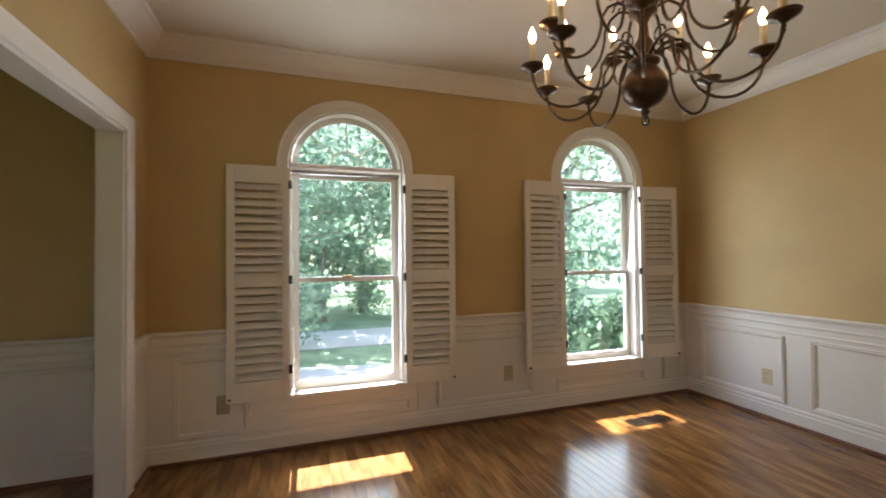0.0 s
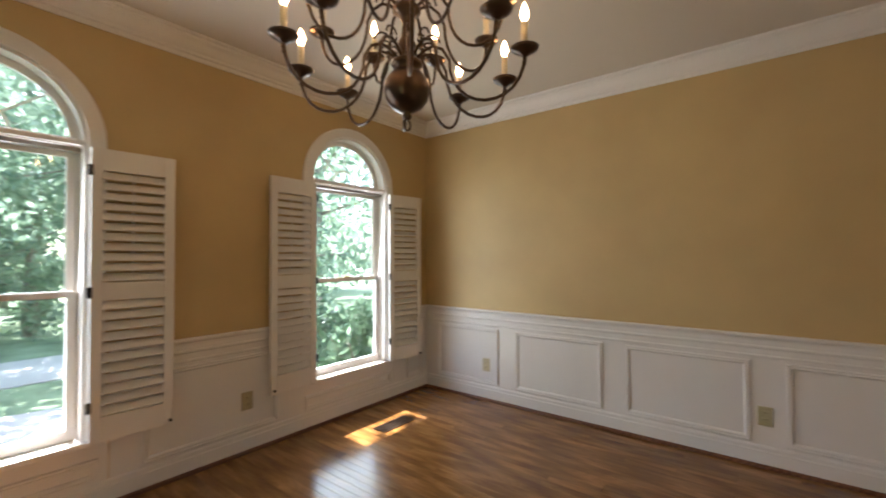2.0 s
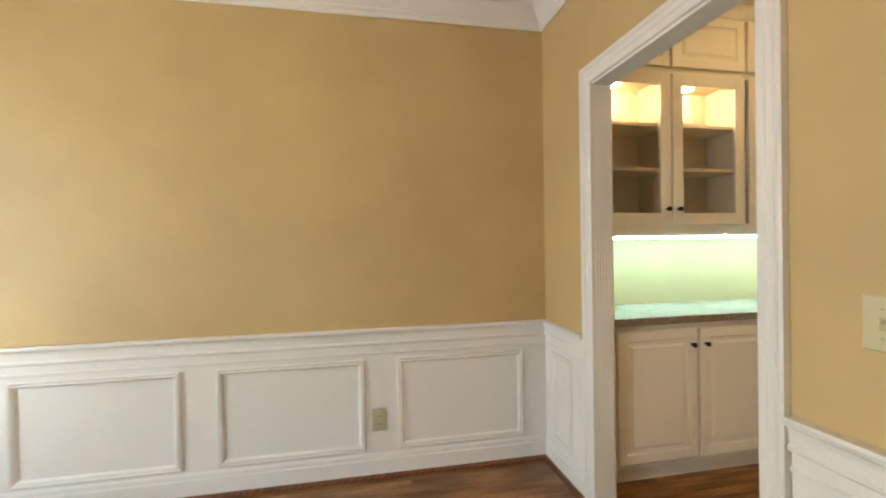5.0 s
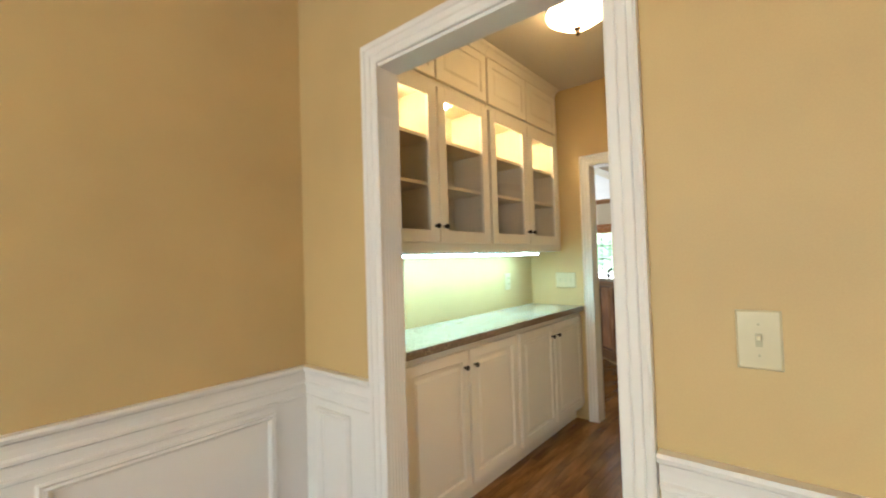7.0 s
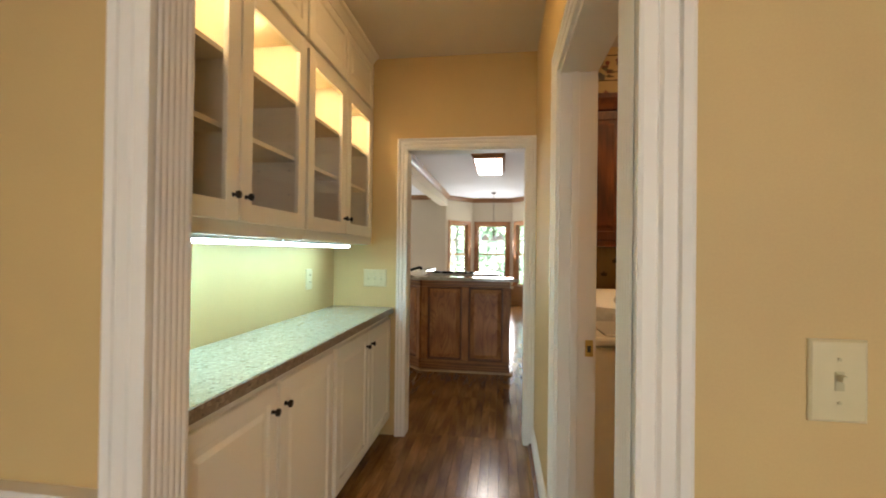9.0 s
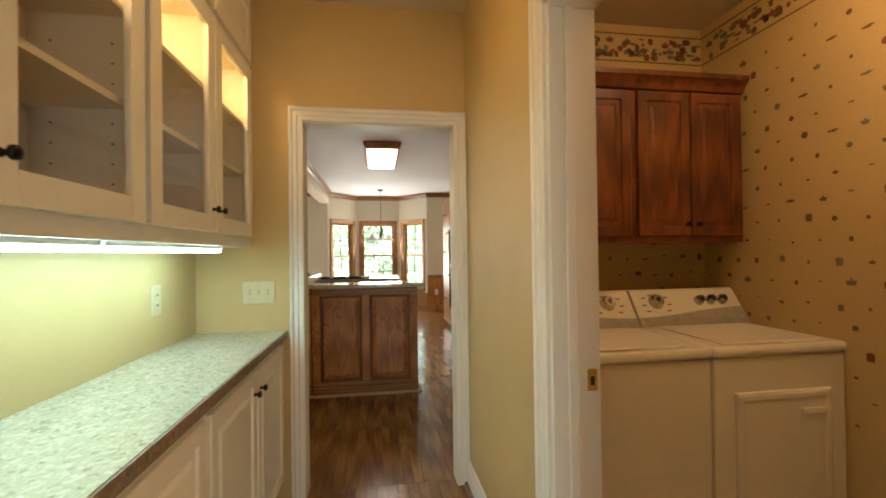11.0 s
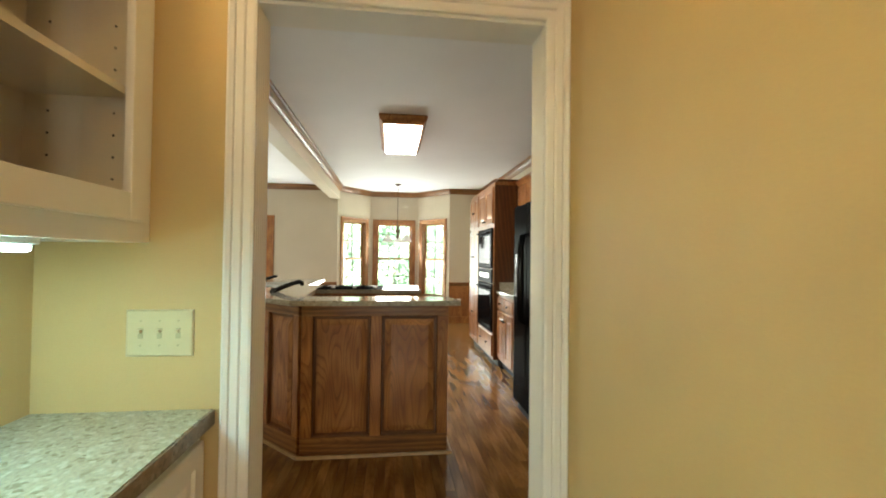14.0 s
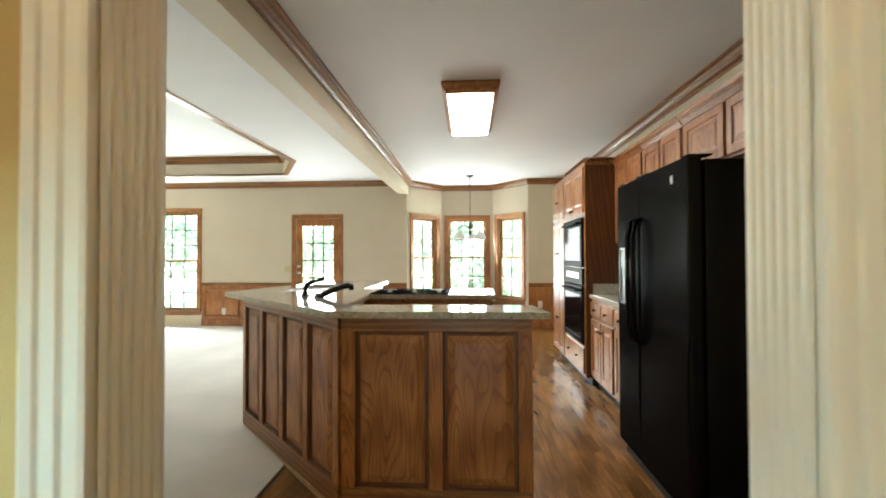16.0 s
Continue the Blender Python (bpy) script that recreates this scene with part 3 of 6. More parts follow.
def arched_window(cx, WSPR, name):
    w = thing(name, "tall white double-hung window with an arched fanlight", "window", pose(cx, Y1, 0), "", "structure")
    steps = 24
    arc = [(-WR * math.cos(math.pi * i / steps), WSPR + WR * math.sin(math.pi * i / steps)) for i in range(steps + 1)]
    path = [(-WR, WSILL), *arc, (WR, WSILL)]
    part("window_casing", casing(bmesh.new(), (0, 0, 0), (1, 0, 0), (0, -1, 0), path, [(a * 0.87, h) for a, h in FLAT]), WHITE, w)
    # lining of the reveal
    part("window_frame", casing(bmesh.new(), (0, 0.135, 0), (1, 0, 0), (0, -1, 0), path, [(-0.002, 0.0), (-0.028, 0.0), (-0.028, 0.05), (-0.016, 0.05), (-0.016, 0.14), (-0.002, 0.14)]), WHITE, w)
    sill = bmesh.new()
    add_box(sill, -WR - 0.01, WR + 0.01, -0.045, 0.135, WSILL - 0.022, WSILL + 0.006, 0.004)
    part("window_sill", sill, WHITE, w)
    # transom bar between the sashes and the fanlight
    bar = bmesh.new()
    add_box(bar, -WR + 0.017, WR - 0.017, 0.012, 0.13, WSPR - 0.03, WSPR + 0.012, 0.003)
    add_box(bar, -WR + 0.017, WR - 0.017, -0.004, 0.012, WSPR - 0.022, WSPR + 0.004, 0.003)
    part("transom_bar", bar, WHITE, w)
    for nm, z0, z1, y in (("lower_sash", WSILL + 0.006, 1.155, 0.075), ("upper_sash", 1.125, WSPR - 0.032, 0.105)):
        s, r = bmesh.new(), WR - 0.032
        rail_lo, rail_hi = (0.055, 0.032) if nm == "lower_sash" else (0.032, 0.045)
        add_box(s, -r, -r + 0.036, y - 0.014, y + 0.014, z0, z1)
        add_box(s, r - 0.036, r, y - 0.014, y + 0.014, z0, z1)
        add_box(s, -r + 0.036, r - 0.036, y - 0.014, y + 0.014, z0, z0 + rail_lo)
        add_box(s, -r + 0.036, r - 0.036, y - 0.014, y + 0.014, z1 - rail_hi, z1)
        sash = part(nm, s, WHITE, w)
        p = box("pane", (-r + 0.036, r - 0.036, y - 0.002, y + 0.002, z0 + rail_lo, z1 - rail_hi), PANE, sash)
        p.visible_shadow = False
    # head track
    box("head_track", (-WR + 0.02, WR - 0.02, 0.03, 0.09, WSPR - 0.052, WSPR - 0.03), plain("grey_track", (0.3, 0.27, 0.24), 0.5), w)
    lat = bmesh.new()
    add_box(lat, -0.03, 0.03, 0.055, 0.075, 1.155, 1.168, 0.003)
    part("sash_latch", lat, BRASS, w)
    # fanlight
    f = bmesh.new()
    r0 = WR - 0.03
    fan = [(-r0 * math.cos(math.pi * i / steps), WSPR + 0.012 + r0 * math.sin(math.pi * i / steps) * 0.975) for i in range(steps + 1)]
    casing(f, (0, 0.10, 0), (1, 0, 0), (0, -1, 0), fan, [(0, -0.012), (0, 0.012), (-0.026, 0.012), (-0.026, -0.012)])
    add_box(f, -r0 + 0.02, r0 - 0.02, 0.088, 0.112, WSPR + 0.010, WSPR + 0.03)
    fr = part("fanlight_frame", f, WHITE, w)
    hub = [(-0.115 * math.cos(math.pi * i / 12), WSPR + 0.03 + 0.105 * math.sin(math.pi * i / 12)) for i in range(13)]
    part("muntin", casing(bmesh.new(), (0, 0.10, 0), (1, 0, 0), (0, -1, 0), hub, [(-0.006, -0.006), (-0.006, 0.006), (0.006, 0.006), (0.006, -0.006)]), WHITE, fr)
    for ang in (42, 90, 138):
        ca, sa = math.cos(radians(ang)), math.sin(radians(ang))
        m = bmesh.new()
        tube(m, [(0.113 * ca, 0.10, WSPR + 0.03 + 0.104 * sa), (0.36 * ca, 0.10, WSPR + 0.02 + 0.345 * sa)], 0.006, 6)
        part("muntin", m, WHITE, fr)
    pane = bmesh.new()
    pts = [(-0.355 * math.cos(math.pi * i / 20), WSPR + 0.03 + 0.335 * math.sin(math.pi * i / 20)) for i in range(21)]
    lo = [pane.verts.new((x, 0.0985, z)) for x, z in pts]
    hi = [pane.verts.new((x, 0.1015, z)) for x, z in pts]
    pane.faces.new(lo)
    pane.faces.new(hi)
    for i in range(21):
        j = (i + 1) % 21
        pane.faces.new((lo[i], lo[j], hi[j], hi[i]))
    p = part("pane", pane, PANE, fr)
    p.visible_shadow = False
    return w


arched_window(WIN[0], SPRING[0], "window_1")
arched_window(WIN[1], SPRING[1], "window_2")


def shutter(m, side, z1, width=0.39):
    """A louvred shutter hinged at its origin and reaching along local x * side."""
    s = thing("window_shutter", "white wooden louvred interior shutter folded open beside the window", "shutter", m, "window shutters")
    z0 = 0.362
    f = bmesh.new()
    e = 0.05
    a, c = sorted((side * 0.004, side * width))
    for x0, x1, q0, q1 in ((a, a + e, z0, z1), (c - e, c, z0, z1), (a + e, c - e, z1 - 0.115, z1), (a + e, c - e, 1.105, 1.20), (a + e, c - e, z0, z0 + 0.13)):
        add_box(f, x0, x1, -0.014, 0.014, q0, q1, 0.002)
    part("frame", f, WHITE, s)
    lou = bmesh.new()
    add_box(lou, a + e - 0.004, c - e + 0.004, -0.027, 0.027, -0.0045, 0.0045, 0.003)
    lou_me = part("louvre", lou, WHITE, s)
    first = True
    for q0, q1 in ((z0 + 0.13, 1.105), (1.20, z1 - 0.115)):
        k = 11
        for i in range(k):
            z = q0 + (q1 - q0) * (i + 0.5) / k
            o = lou_me if first else new("louvre", lou_me.data)
            first = False
            o.parent = s
            o.matrix_local = pose(0, 0, z, 48)
        rod = bmesh.new()
        add_box(rod, (a + c) / 2 - 0.005, (a + c) / 2 + 0.005, 0.026, 0.036, q0 + 0.03, q1 - 0.02, 0.002)
        part("tilt_rod", rod, WHITE, s)
    for z in (z0 + 0.19, 1.15, z1 - 0.12):
        h = bmesh.new()
        add_box(h, -0.012, 0.012, -0.020, -0.013, z - 0.028, z + 0.028, 0.002)
        tube(h, [(0, -0.02, z - 0.03), (0, -0.02, z + 0.03)], 0.005, 8)
        part("hinge", h, BLACK_METAL, s)
    k = bmesh.new()
    tube(k, [(side * (width - 0.02), -0.012, z0 + 0.03), (side * (width - 0.02), -0.034, z0 + 0.03)], [0.006, 0.009], 8)
    part("knob", k, BLACK_METAL, s)
    return s


for c, la, ra, z1 in ((WIN[0], 2.0, 3.0, 1.913), (WIN[1], 3.0, 7.0, 1.913)):
    shutter(pose(c - WR + 0.012, Y1 - 0.045, 0, 0, 0, la), -1, z1)
    shutter(pose(c + WR - 0.0, Y1 - 0.045, 0, 0, 0, -ra), 1, z1)

# ---- dining room things ----


def rings(bm, w, h, prof, x=0.0, z=0.0, y=0.0, fill=True):
    """Nested rectangles (inset, proud) seen from local -y; the last one is filled."""
    loops = []
    for a, d in prof:
        loops.append([bm.verts.new(p) for p in ((x + a, y - d, z + a), (x + w - a, y - d, z + a), (x + w - a, y - d, z + h - a), (x + a, y - d, z + h - a))])
    for r, q in zip(loops, loops[1:]):
        for i in range(4):
            bm.faces.new((r[i], r[(i + 1) % 4], q[(i + 1) % 4], q[i]))
    if fill:
        bm.faces.new(loops[-1])
        bm.faces.new(loops[0])
    return bm


def wall_plate(m, kind, wide=0.078, high=0.122, gangs=1, colour=None, label=""):
    colour = colour or IVORY
    p = thing("light_switch" if kind == "switch" else "wall_outlet", label, "switch" if kind == "switch" else "outlet", m, "wall plates")
    bm = bmesh.new()
    rings(bm, wide, high, [(0, 0), (0, 0.004), (0.004, 0.007)], -wide / 2, -high / 2)
    part("plate", bm, colour, p)
    for g in range(gangs):
        x = (g - (gangs - 1) / 2) * 0.046
        if kind == "switch":
            box("toggle_slot", (x - 0.006, x + 0.006, -0.0085, -0.006, -0.014, 0.014), IVORY_DARK, p)
            t = bmesh.new()
            add_box(t, x - 0.004, x + 0.004, -0.019, -0.007, 0.001, 0.010, 0.001)
            part("toggle", t, colour, p)
            for z in (-0.032, 0.032):
                s = bmesh.new()
                tube(s, [(x, -0.006, z), (x, -0.0085, z)], 0.0028, 8)
                part("screw", s, IVORY_DARK, p)
        else:
            for z in (-0.022, 0.022):
                f = bmesh.new()
                rings(f, 0.034, 0.028, [(0, 0.006), (0, 0.009), (0.003, 0.010)], x - 0.017, z - 0.014)
                face = part("socket", f, colour, p)
                for dx in (-0.006, 0.006):
                    box("slot", (x + dx - 0.0012, x + dx + 0.0012, -0.0112, -0.0098, z - 0.002, z + 0.008), DARK, face)
    return p


wall_plate(pose(X1 - 0.003, 3.04, 0.325, 0, 0, -90), "outlet", label="ivory duplex outlet on the white wainscot")
wall_plate(pose(X1 - 0.003, 0.975, 0.320, 0, 0, -90), "outlet", 0.078, 0.122, 1, IVORY_DARK, "almond duplex outlet on the white wainscot")
wall_plate(pose(0.282, Y1 - 0.003, 0.345), "outlet", 0.078, 0.122, 1, IVORY_DARK, "almond duplex outlet below the shutter")
wall_plate(pose(2.357, Y1 - 0.003, 0.350), "outlet", 0.078, 0.122, 1, IVORY_DARK, "almond duplex outlet between the windows")
wall_plate(pose(-0.36, Y1 - 0.003, 0.30), "outlet", 0.078, 0.122, 1, IVORY_DARK, "almond duplex outlet on the hall wainscot")
wall_plate(pose(2.565, Y0, 1.108, 0, 0, 180), "switch", label="ivory single toggle switch beside the pantry opening")


def floor_vent():
    v = thing("floor_vent", "dark bronze floor register set in the oak floor", "vent", pose(3.32, 3.315, 0.001))
    f = bmesh.new()
    for d in ((-0.17, 0.17, -0.065, -0.052), (-0.17, 0.17, 0.052, 0.065), (-0.17, -0.155, -0.052, 0.052), (0.155, 0.17, -0.052, 0.052)):
        add_box(f, *d, 0, 0.005, 0.001)
    part("frame", f, BRONZE, v)
    box("duct", (-0.155, 0.155, -0.052, 0.052, -0.001, 0.0006), DARK, v)
    for k in range(24):
        x = -0.148 + k * 0.0129
        box("slat", (x - 0.003, x + 0.003, -0.052, 0.052, 0.0008, 0.004), BRONZE, v)


floor_vent()

BULB = glowing("lit_candle_bulb", (1.0, 0.62, 0.29), 4.6)


def chandelier():
    c = thing("chandelier", "two-tier aged bronze chandelier with curved arms and lit candle bulbs", "chandelier", pose(2.0, 1.943, 0.008))
    body = bmesh.new()
    rotary(body, [(0.0, 1.812), (0.012, 1.815), (0.018, 1.825), (0.012, 1.836), (0.03, 1.842), (0.055, 1.856), (0.076, 1.885), (0.083, 1.918), (0.076, 1.952), (0.055, 1.980), (0.035, 1.995), (0.05, 2.002), (0.058, 2.012), (0.052, 2.024), (0.03, 2.032), (0.022, 2.06), (0.034, 2.085), (0.022, 2.11), (0.016, 2.16), (0.03, 2.19), (0.05, 2.20), (0.05, 2.215), (0.03, 2.225), (0.016, 2.25), (0.028, 2.29), (0.04, 2.32), (0.026, 2.35), (0.012, 2.38), (0.012, 2.42), (0.0, 2.425)], 28)
    part("column", body, BRONZE, c, smooth=True)
    ring = bmesh.new()
    tube(ring, [(0.017 * math.sin(a), 0, 1.795 - 0.020 * math.cos(a)) for a in [2 * math.pi * k / 14 for k in range(15)]], 0.0035, 8)
    part("finial_ring", ring, BRONZE, c, smooth=True)
    for k in range(6):
        z = 2.44 + k * 0.042
        ln = bmesh.new()
        pts = []
        for j in range(13):
            a = 2 * math.pi * j / 12
            dx, dz = 0.011 * math.sin(a), 0.026 * math.cos(a)
            pts.append((dx, 0, z + dz) if k % 2 else (0, dx, z + dz))
        tube(ln, pts, 0.003, 6)
        part("chain_link", ln, BRONZE, c)
    canopy = bmesh.new()
    rotary(canopy, [(0.0, 2.655), (0.02, 2.66), (0.03, 2.668), (0.055, 2.675), (0.065, 2.69), (0.065, 2.70), (0, 2.70)], 24)
    part("canopy", canopy, BRONZE, c, smooth=True)
    arm, pan, candle, flame = bmesh.new(), bmesh.new(), bmesh.new(), bmesh.new()

    def curve(r, z_in, z_low, z_cup):
        pts = [(0.028, 0, z_in), (0.06, 0, z_in + 0.03), (0.095, 0, z_in + 0.045), (0.13, 0, z_in + 0.03), (0.155, 0, z_in - 0.01)]
        steps = 12
        a0, a1 = 0.155, r
        for i in range(1, steps + 1):
            u = i / steps
            x = a0 + (a1 - a0) * (0.5 - 0.5 * math.cos(math.pi * u)) * (0.95 + 0.05 * u)
            z = (z_in - 0.01) * (1 - u) ** 2 + 2 * (z_low - 0.035) * u * (1 - u) + z_cup * u ** 2
            z -= 0.055 * math.sin(math.pi * u)
            pts.append((x, 0, z))
        return pts

    shapes = []
    for r, z_in, z_low, z_cup, count, off in ((0.415, 2.025, 1.86, 2.008, 10, 9.0), (0.345, 2.205, 2.06, 2.16, 8, 22.0)):
        arm = bmesh.new()
        tube(arm, curve(r, z_in, z_low, z_cup), 0.006, 8)
        a = part("arm", arm, BRONZE, c, smooth=True)
        sc = bmesh.new()
        sp = [(0.085 + (0.036 - 0.0026 * k) * math.cos(k * 0.62), 0, z_in + 0.055 + (0.036 - 0.0026 * k) * math.sin(k * 0.62)) for k in range(13)]
        tube(sc, sp, 0.004, 6)
        s = part("scroll", sc, BRONZE, c, smooth=True)
        pn = bmesh.new()
        rotary(pn, [(0.0, 0.0), (0.012, 0.0), (0.016, 0.008), (0.03, 0.012), (0.045, 0.022), (0.048, 0.030), (0.044, 0.029), (0.03, 0.022), (0.014, 0.021), (0.014, 0.034), (0, 0.034)], 20, (r, 0, z_cup - 0.005))
        p = part("drip_pan", pn, BRONZE, c, smooth=True)
        cn = bmesh.new()
        rotary(cn, [(0.0, 0.0), (0.0115, 0.0), (0.0115, 0.085), (0.008, 0.088), (0, 0.088)], 14, (r, 0, z_cup + 0.025))
        d = part("candle_sleeve", cn, CANDLE, c, smooth=True)
        fl = bmesh.new()
        rotary(fl, [(0.0, 0.0), (0.006, 0.002), (0.013, 0.018), (0.0145, 0.028), (0.011, 0.044), (0.005, 0.060), (0.0, 0.070)], 12, (r, 0, z_cup + 0.113))
        f = part("bulb", fl, BULB, c, smooth=True)
        fin = bmesh.new()
        rotary(fin, [(0, -0.035), (0.006, -0.03), (0.004, -0.02), (0.008, -0.012), (0.004, 0.0), (0, 0)], 10, (r, 0, z_cup - 0.004))
        n = part("arm_finial", fin, BRONZE, c, smooth=True)
        for k in range(count):
            m = pose(0, 0, 0, 0, 0, off + 360 / count * k)
            for o in (a, s, p, d, f, n):
                q = o if k == 0 else new(o.name.split(".")[0], o.data)
                q.parent = c
                q.matrix_local = m
    return c


chandelier()

# ---- pantry ----
DOOR_FRAME = [(0, 0), (0, 0.016), (0.004, 0.020), (0.050, 0.020), (0.056, 0.012)]
DOOR_PANEL = [(0.056, 0.0), (0.056, 0.010), (0.066, 0.009), (0.090, 0.018), (0.094, 0.018)]


def knob(parent, x, z, y=-0.02, mat=None):
    k = bmesh.new()
    tube(k, [(x, y, z), (x, y - 0.004, z), (x, y - 0.012, z), (x, y - 0.017, z), (x, y - 0.026, z), (x, y - 0.029, z)], [0.009, 0.006, 0.006, 0.014, 0.013, 0.004], 12)
    return part("knob", k, mat or BLACK_METAL, parent, "dark bronze knob", smooth=True)


def raised_door(parent, x, z, w, h, mat, knob_at=None, y=0.0, name="door"):
    d = part(name, rings(bmesh.new(), w, h, DOOR_FRAME, x, z, y), mat, parent)
    part("raised_panel", rings(bmesh.new(), w, h, DOOR_PANEL, x, z, y), mat, d)
    if knob_at:
        knob(d, knob_at[0], knob_at[1], y - 0.02)
    return d


def glass_door(parent, x, z, w, h, mat, knob_at, e=0.066):
    f = bmesh.new()
    for d in ((x, x + e, z, z + h), (x + w - e, x + w, z, z + h), (x + e, x + w - e, z, z + e), (x + e, x + w - e, z + h - e, z + h)):
        add_box(f, d[0], d[1], -0.02, 0.0, d[2], d[3], 0.002)
    d = part("door", f, mat, parent)
    p = box("pane", (x + e, x + w - e, -0.011, -0.008, z + e, z + h - e), CABINET_PANE, d)
    p.visible_shadow = False
    knob(d, *knob_at)
    return d


def base_unit(m, width, depth, height, mat, label, category="cabinet", kick=0.10, drawers=0, group="pantry base cabinets", toe=None):
    u = thing("base_cabinet", label, category, m, group)
    b = bmesh.new()
    add_box(b, 0.002, width - 0.002, 0.0, depth, kick, height)
    part("body", b, mat, u)
    box("toe_kick", (0.002, width - 0.002, 0.06, depth, 0, kick), toe or mat, u)
    half = width / 2
    top = height - 0.035
    if drawers:
        for k in range(2):
            x = 0.015 + k * half
            w = half - 0.024
            d = part("drawer", rings(bmesh.new(), w, 0.13, [(0, 0), (0, 0.014), (0.006, 0.02), (0.03, 0.02)], x, top - 0.13), mat, u)
            knob(d, x + w / 2, top - 0.065)
        top -= 0.16
    for k in range(2):
        x = (0.02 if k == 0 else half + 0.008)
        w = half - 0.028
        kx = x + w - 0.035 if k == 0 else x + 0.035
        raised_door(u, x, kick + 0.03, w, top - kick - 0.03, mat, (kx, top - 0.085))
    return u


for k in range(2):
    base_unit(pose(3.845, -0.215 - 1.01 * k, 0, 0, 0, -90), 1.01, 0.41, 0.86, CABINET_WHITE, "cream painted base cabinet with two raised-panel doors")
fill = bmesh.new()
add_box(fill, 3.845, X1, -0.213, PY1 - 0.002, 0.0, 0.86)
tagged(part("cabinet_filler", fill, CABINET_WHITE), "cream painted filler strip beside the pantry cabinet", "filler")


def pantry_counter():
    c = thing("countertop", "pale speckled quartz worktop with a darker front edge", "countertop", pose(0, 0, 0))
    t = bmesh.new()
    add_box(t, 3.815, X1 - 0.001, PY0 + 0.001, PY1 - 0.001, 0.862, 0.90)
    part("slab", t, QUARTZ, c)
    e = bmesh.new()
    add_box(e, 3.808, 3.8148, PY0 + 0.001, PY1 - 0.001, 0.860, 0.8985, 0.002)
    part("front_edge", e, QUARTZ_EDGE, c, "brown worn front edge")


pantry_counter()

LIT = glowing("puck_lens", (1.0, 0.77, 0.42), 8.0)


def upper_unit(m, label):
    """Glazed wall cabinet with a lit top compartment; local x to the right, -y to the viewer."""
    u = thing("wall_cabinet", label, "cabinet", m, "pantry wall cabinets")
    w, dep = 1.01, 0.272
    z0, z1, s1, s2 = 1.345, 2.262, 1.955, 1.70
    c = bmesh.new()
    for d in ((0.002, 0.018, 0, dep, z0, z1), (w - 0.018, w - 0.002, 0, dep, z0, z1), (w / 2 - 0.01, w / 2 + 0.01, 0.02, dep - 0.008, z0 + 0.05, z1), (0.018, w - 0.018, dep - 0.008, dep, z0, z1), (0.018, w - 0.018, 0, dep - 0.008, z0, z0 + 0.02), (0.018, w - 0.018, 0, dep - 0.008, z1 - 0.018, z1)):
        add_box(c, *d)
    part("carcass", c, CABINET_INSIDE, u)
    f = bmesh.new()
    for d in ((0.002, w - 0.002, z0 - 0.006, z0 + 0.05), (0.002, w - 0.002, z1 - 0.02, z1 + 0.01)):
        add_box(f, d[0], d[1], -0.002, 0.0175, d[2], d[3])
    for x in (0.002, w / 2 - 0.02, w - 0.032):
        add_box(f, x, x + (0.04 if 0.1 < x < 0.9 else 0.03), 0.0, 0.0175, z0 + 0.05, z1 - 0.02)
    part("face_frame", f, CABINET_WHITE, u)
    for z in (s1, s2):
        for a, b in ((0.018, w / 2 - 0.01), (w / 2 + 0.01, w - 0.018)):
            box("shelf", (a + 0.001, b - 0.001, 0.0185, dep - 0.009, z, z + 0.018), CABINET_INSIDE, u)
    half = w / 2
    for k in range(2):
        x = 0.014 if k == 0 else half + 0.006
        ww = half - 0.02
        kx = x + ww - 0.03 if k == 0 else x + 0.03
        glass_door(u, x, z0 + 0.045, ww, z1 - z0 - 0.06, CABINET_WHITE, (kx, 1.478))
        pk = bmesh.new()
        rotary(pk, [(0, 0), (0.034, 0), (0.036, 0.006), (0.036, 0.015), (0, 0.015)], 20, (x + ww / 2, 0.15, z1 - 0.034))
        part("puck_light", pk, LIT, u, "lit round puck light")
    for k in range(2):
        x = 0.014 if k == 0 else half + 0.006
        pp = bmesh.new()
        for row in range(9):
            for y in (0.06, 0.21):
                zz = s2 - 0.26 + row * 0.055
                xx = 0.0185 if k == 0 else w - 0.0185
                tube(pp, [(xx - 0.0006, y, zz), (xx + 0.0006, y, zz)], 0.0035, 6)
        part("shelf_pin_holes", pp, DARK, u)
    return u


def top_unit(m, label):
    u = thing("top_cabinet", label, "cabinet", m, "pantry top cabinets")
    w, dep = 1.01, 0.272
    z0, z1 = 2.274, PH
    c = bmesh.new()
    add_box(c, 0.002, w - 0.002, 0, dep, z0, z1 - 0.002)
    part("body", c, CABINET_WHITE, u)
    half = w / 2
    for k in range(2):
        x = 0.012 if k == 0 else half + 0.006
        raised_door(u, x, z0 + 0.012, half - 0.018, 0.30, CABINET_WHITE)
    cr = bmesh.new()
    prof = [(0.0, 2.60), (-0.012, 2.602), (-0.02, 2.615), (-0.035, 2.635), (-0.05, 2.645), (-0.055, PH - 0.002), (0, PH - 0.002)]
    v = [[cr.verts.new((x, y, z)) for y, z in prof] for x in (0.001, w - 0.001)]
    for j in range(len(prof) - 1):
        cr.faces.new((v[0][j], v[1][j], v[1][j + 1], v[0][j + 1]))
    for r in v:
        cr.faces.new(r)
    part("crown", cr, CABINET_WHITE, u)
    return u


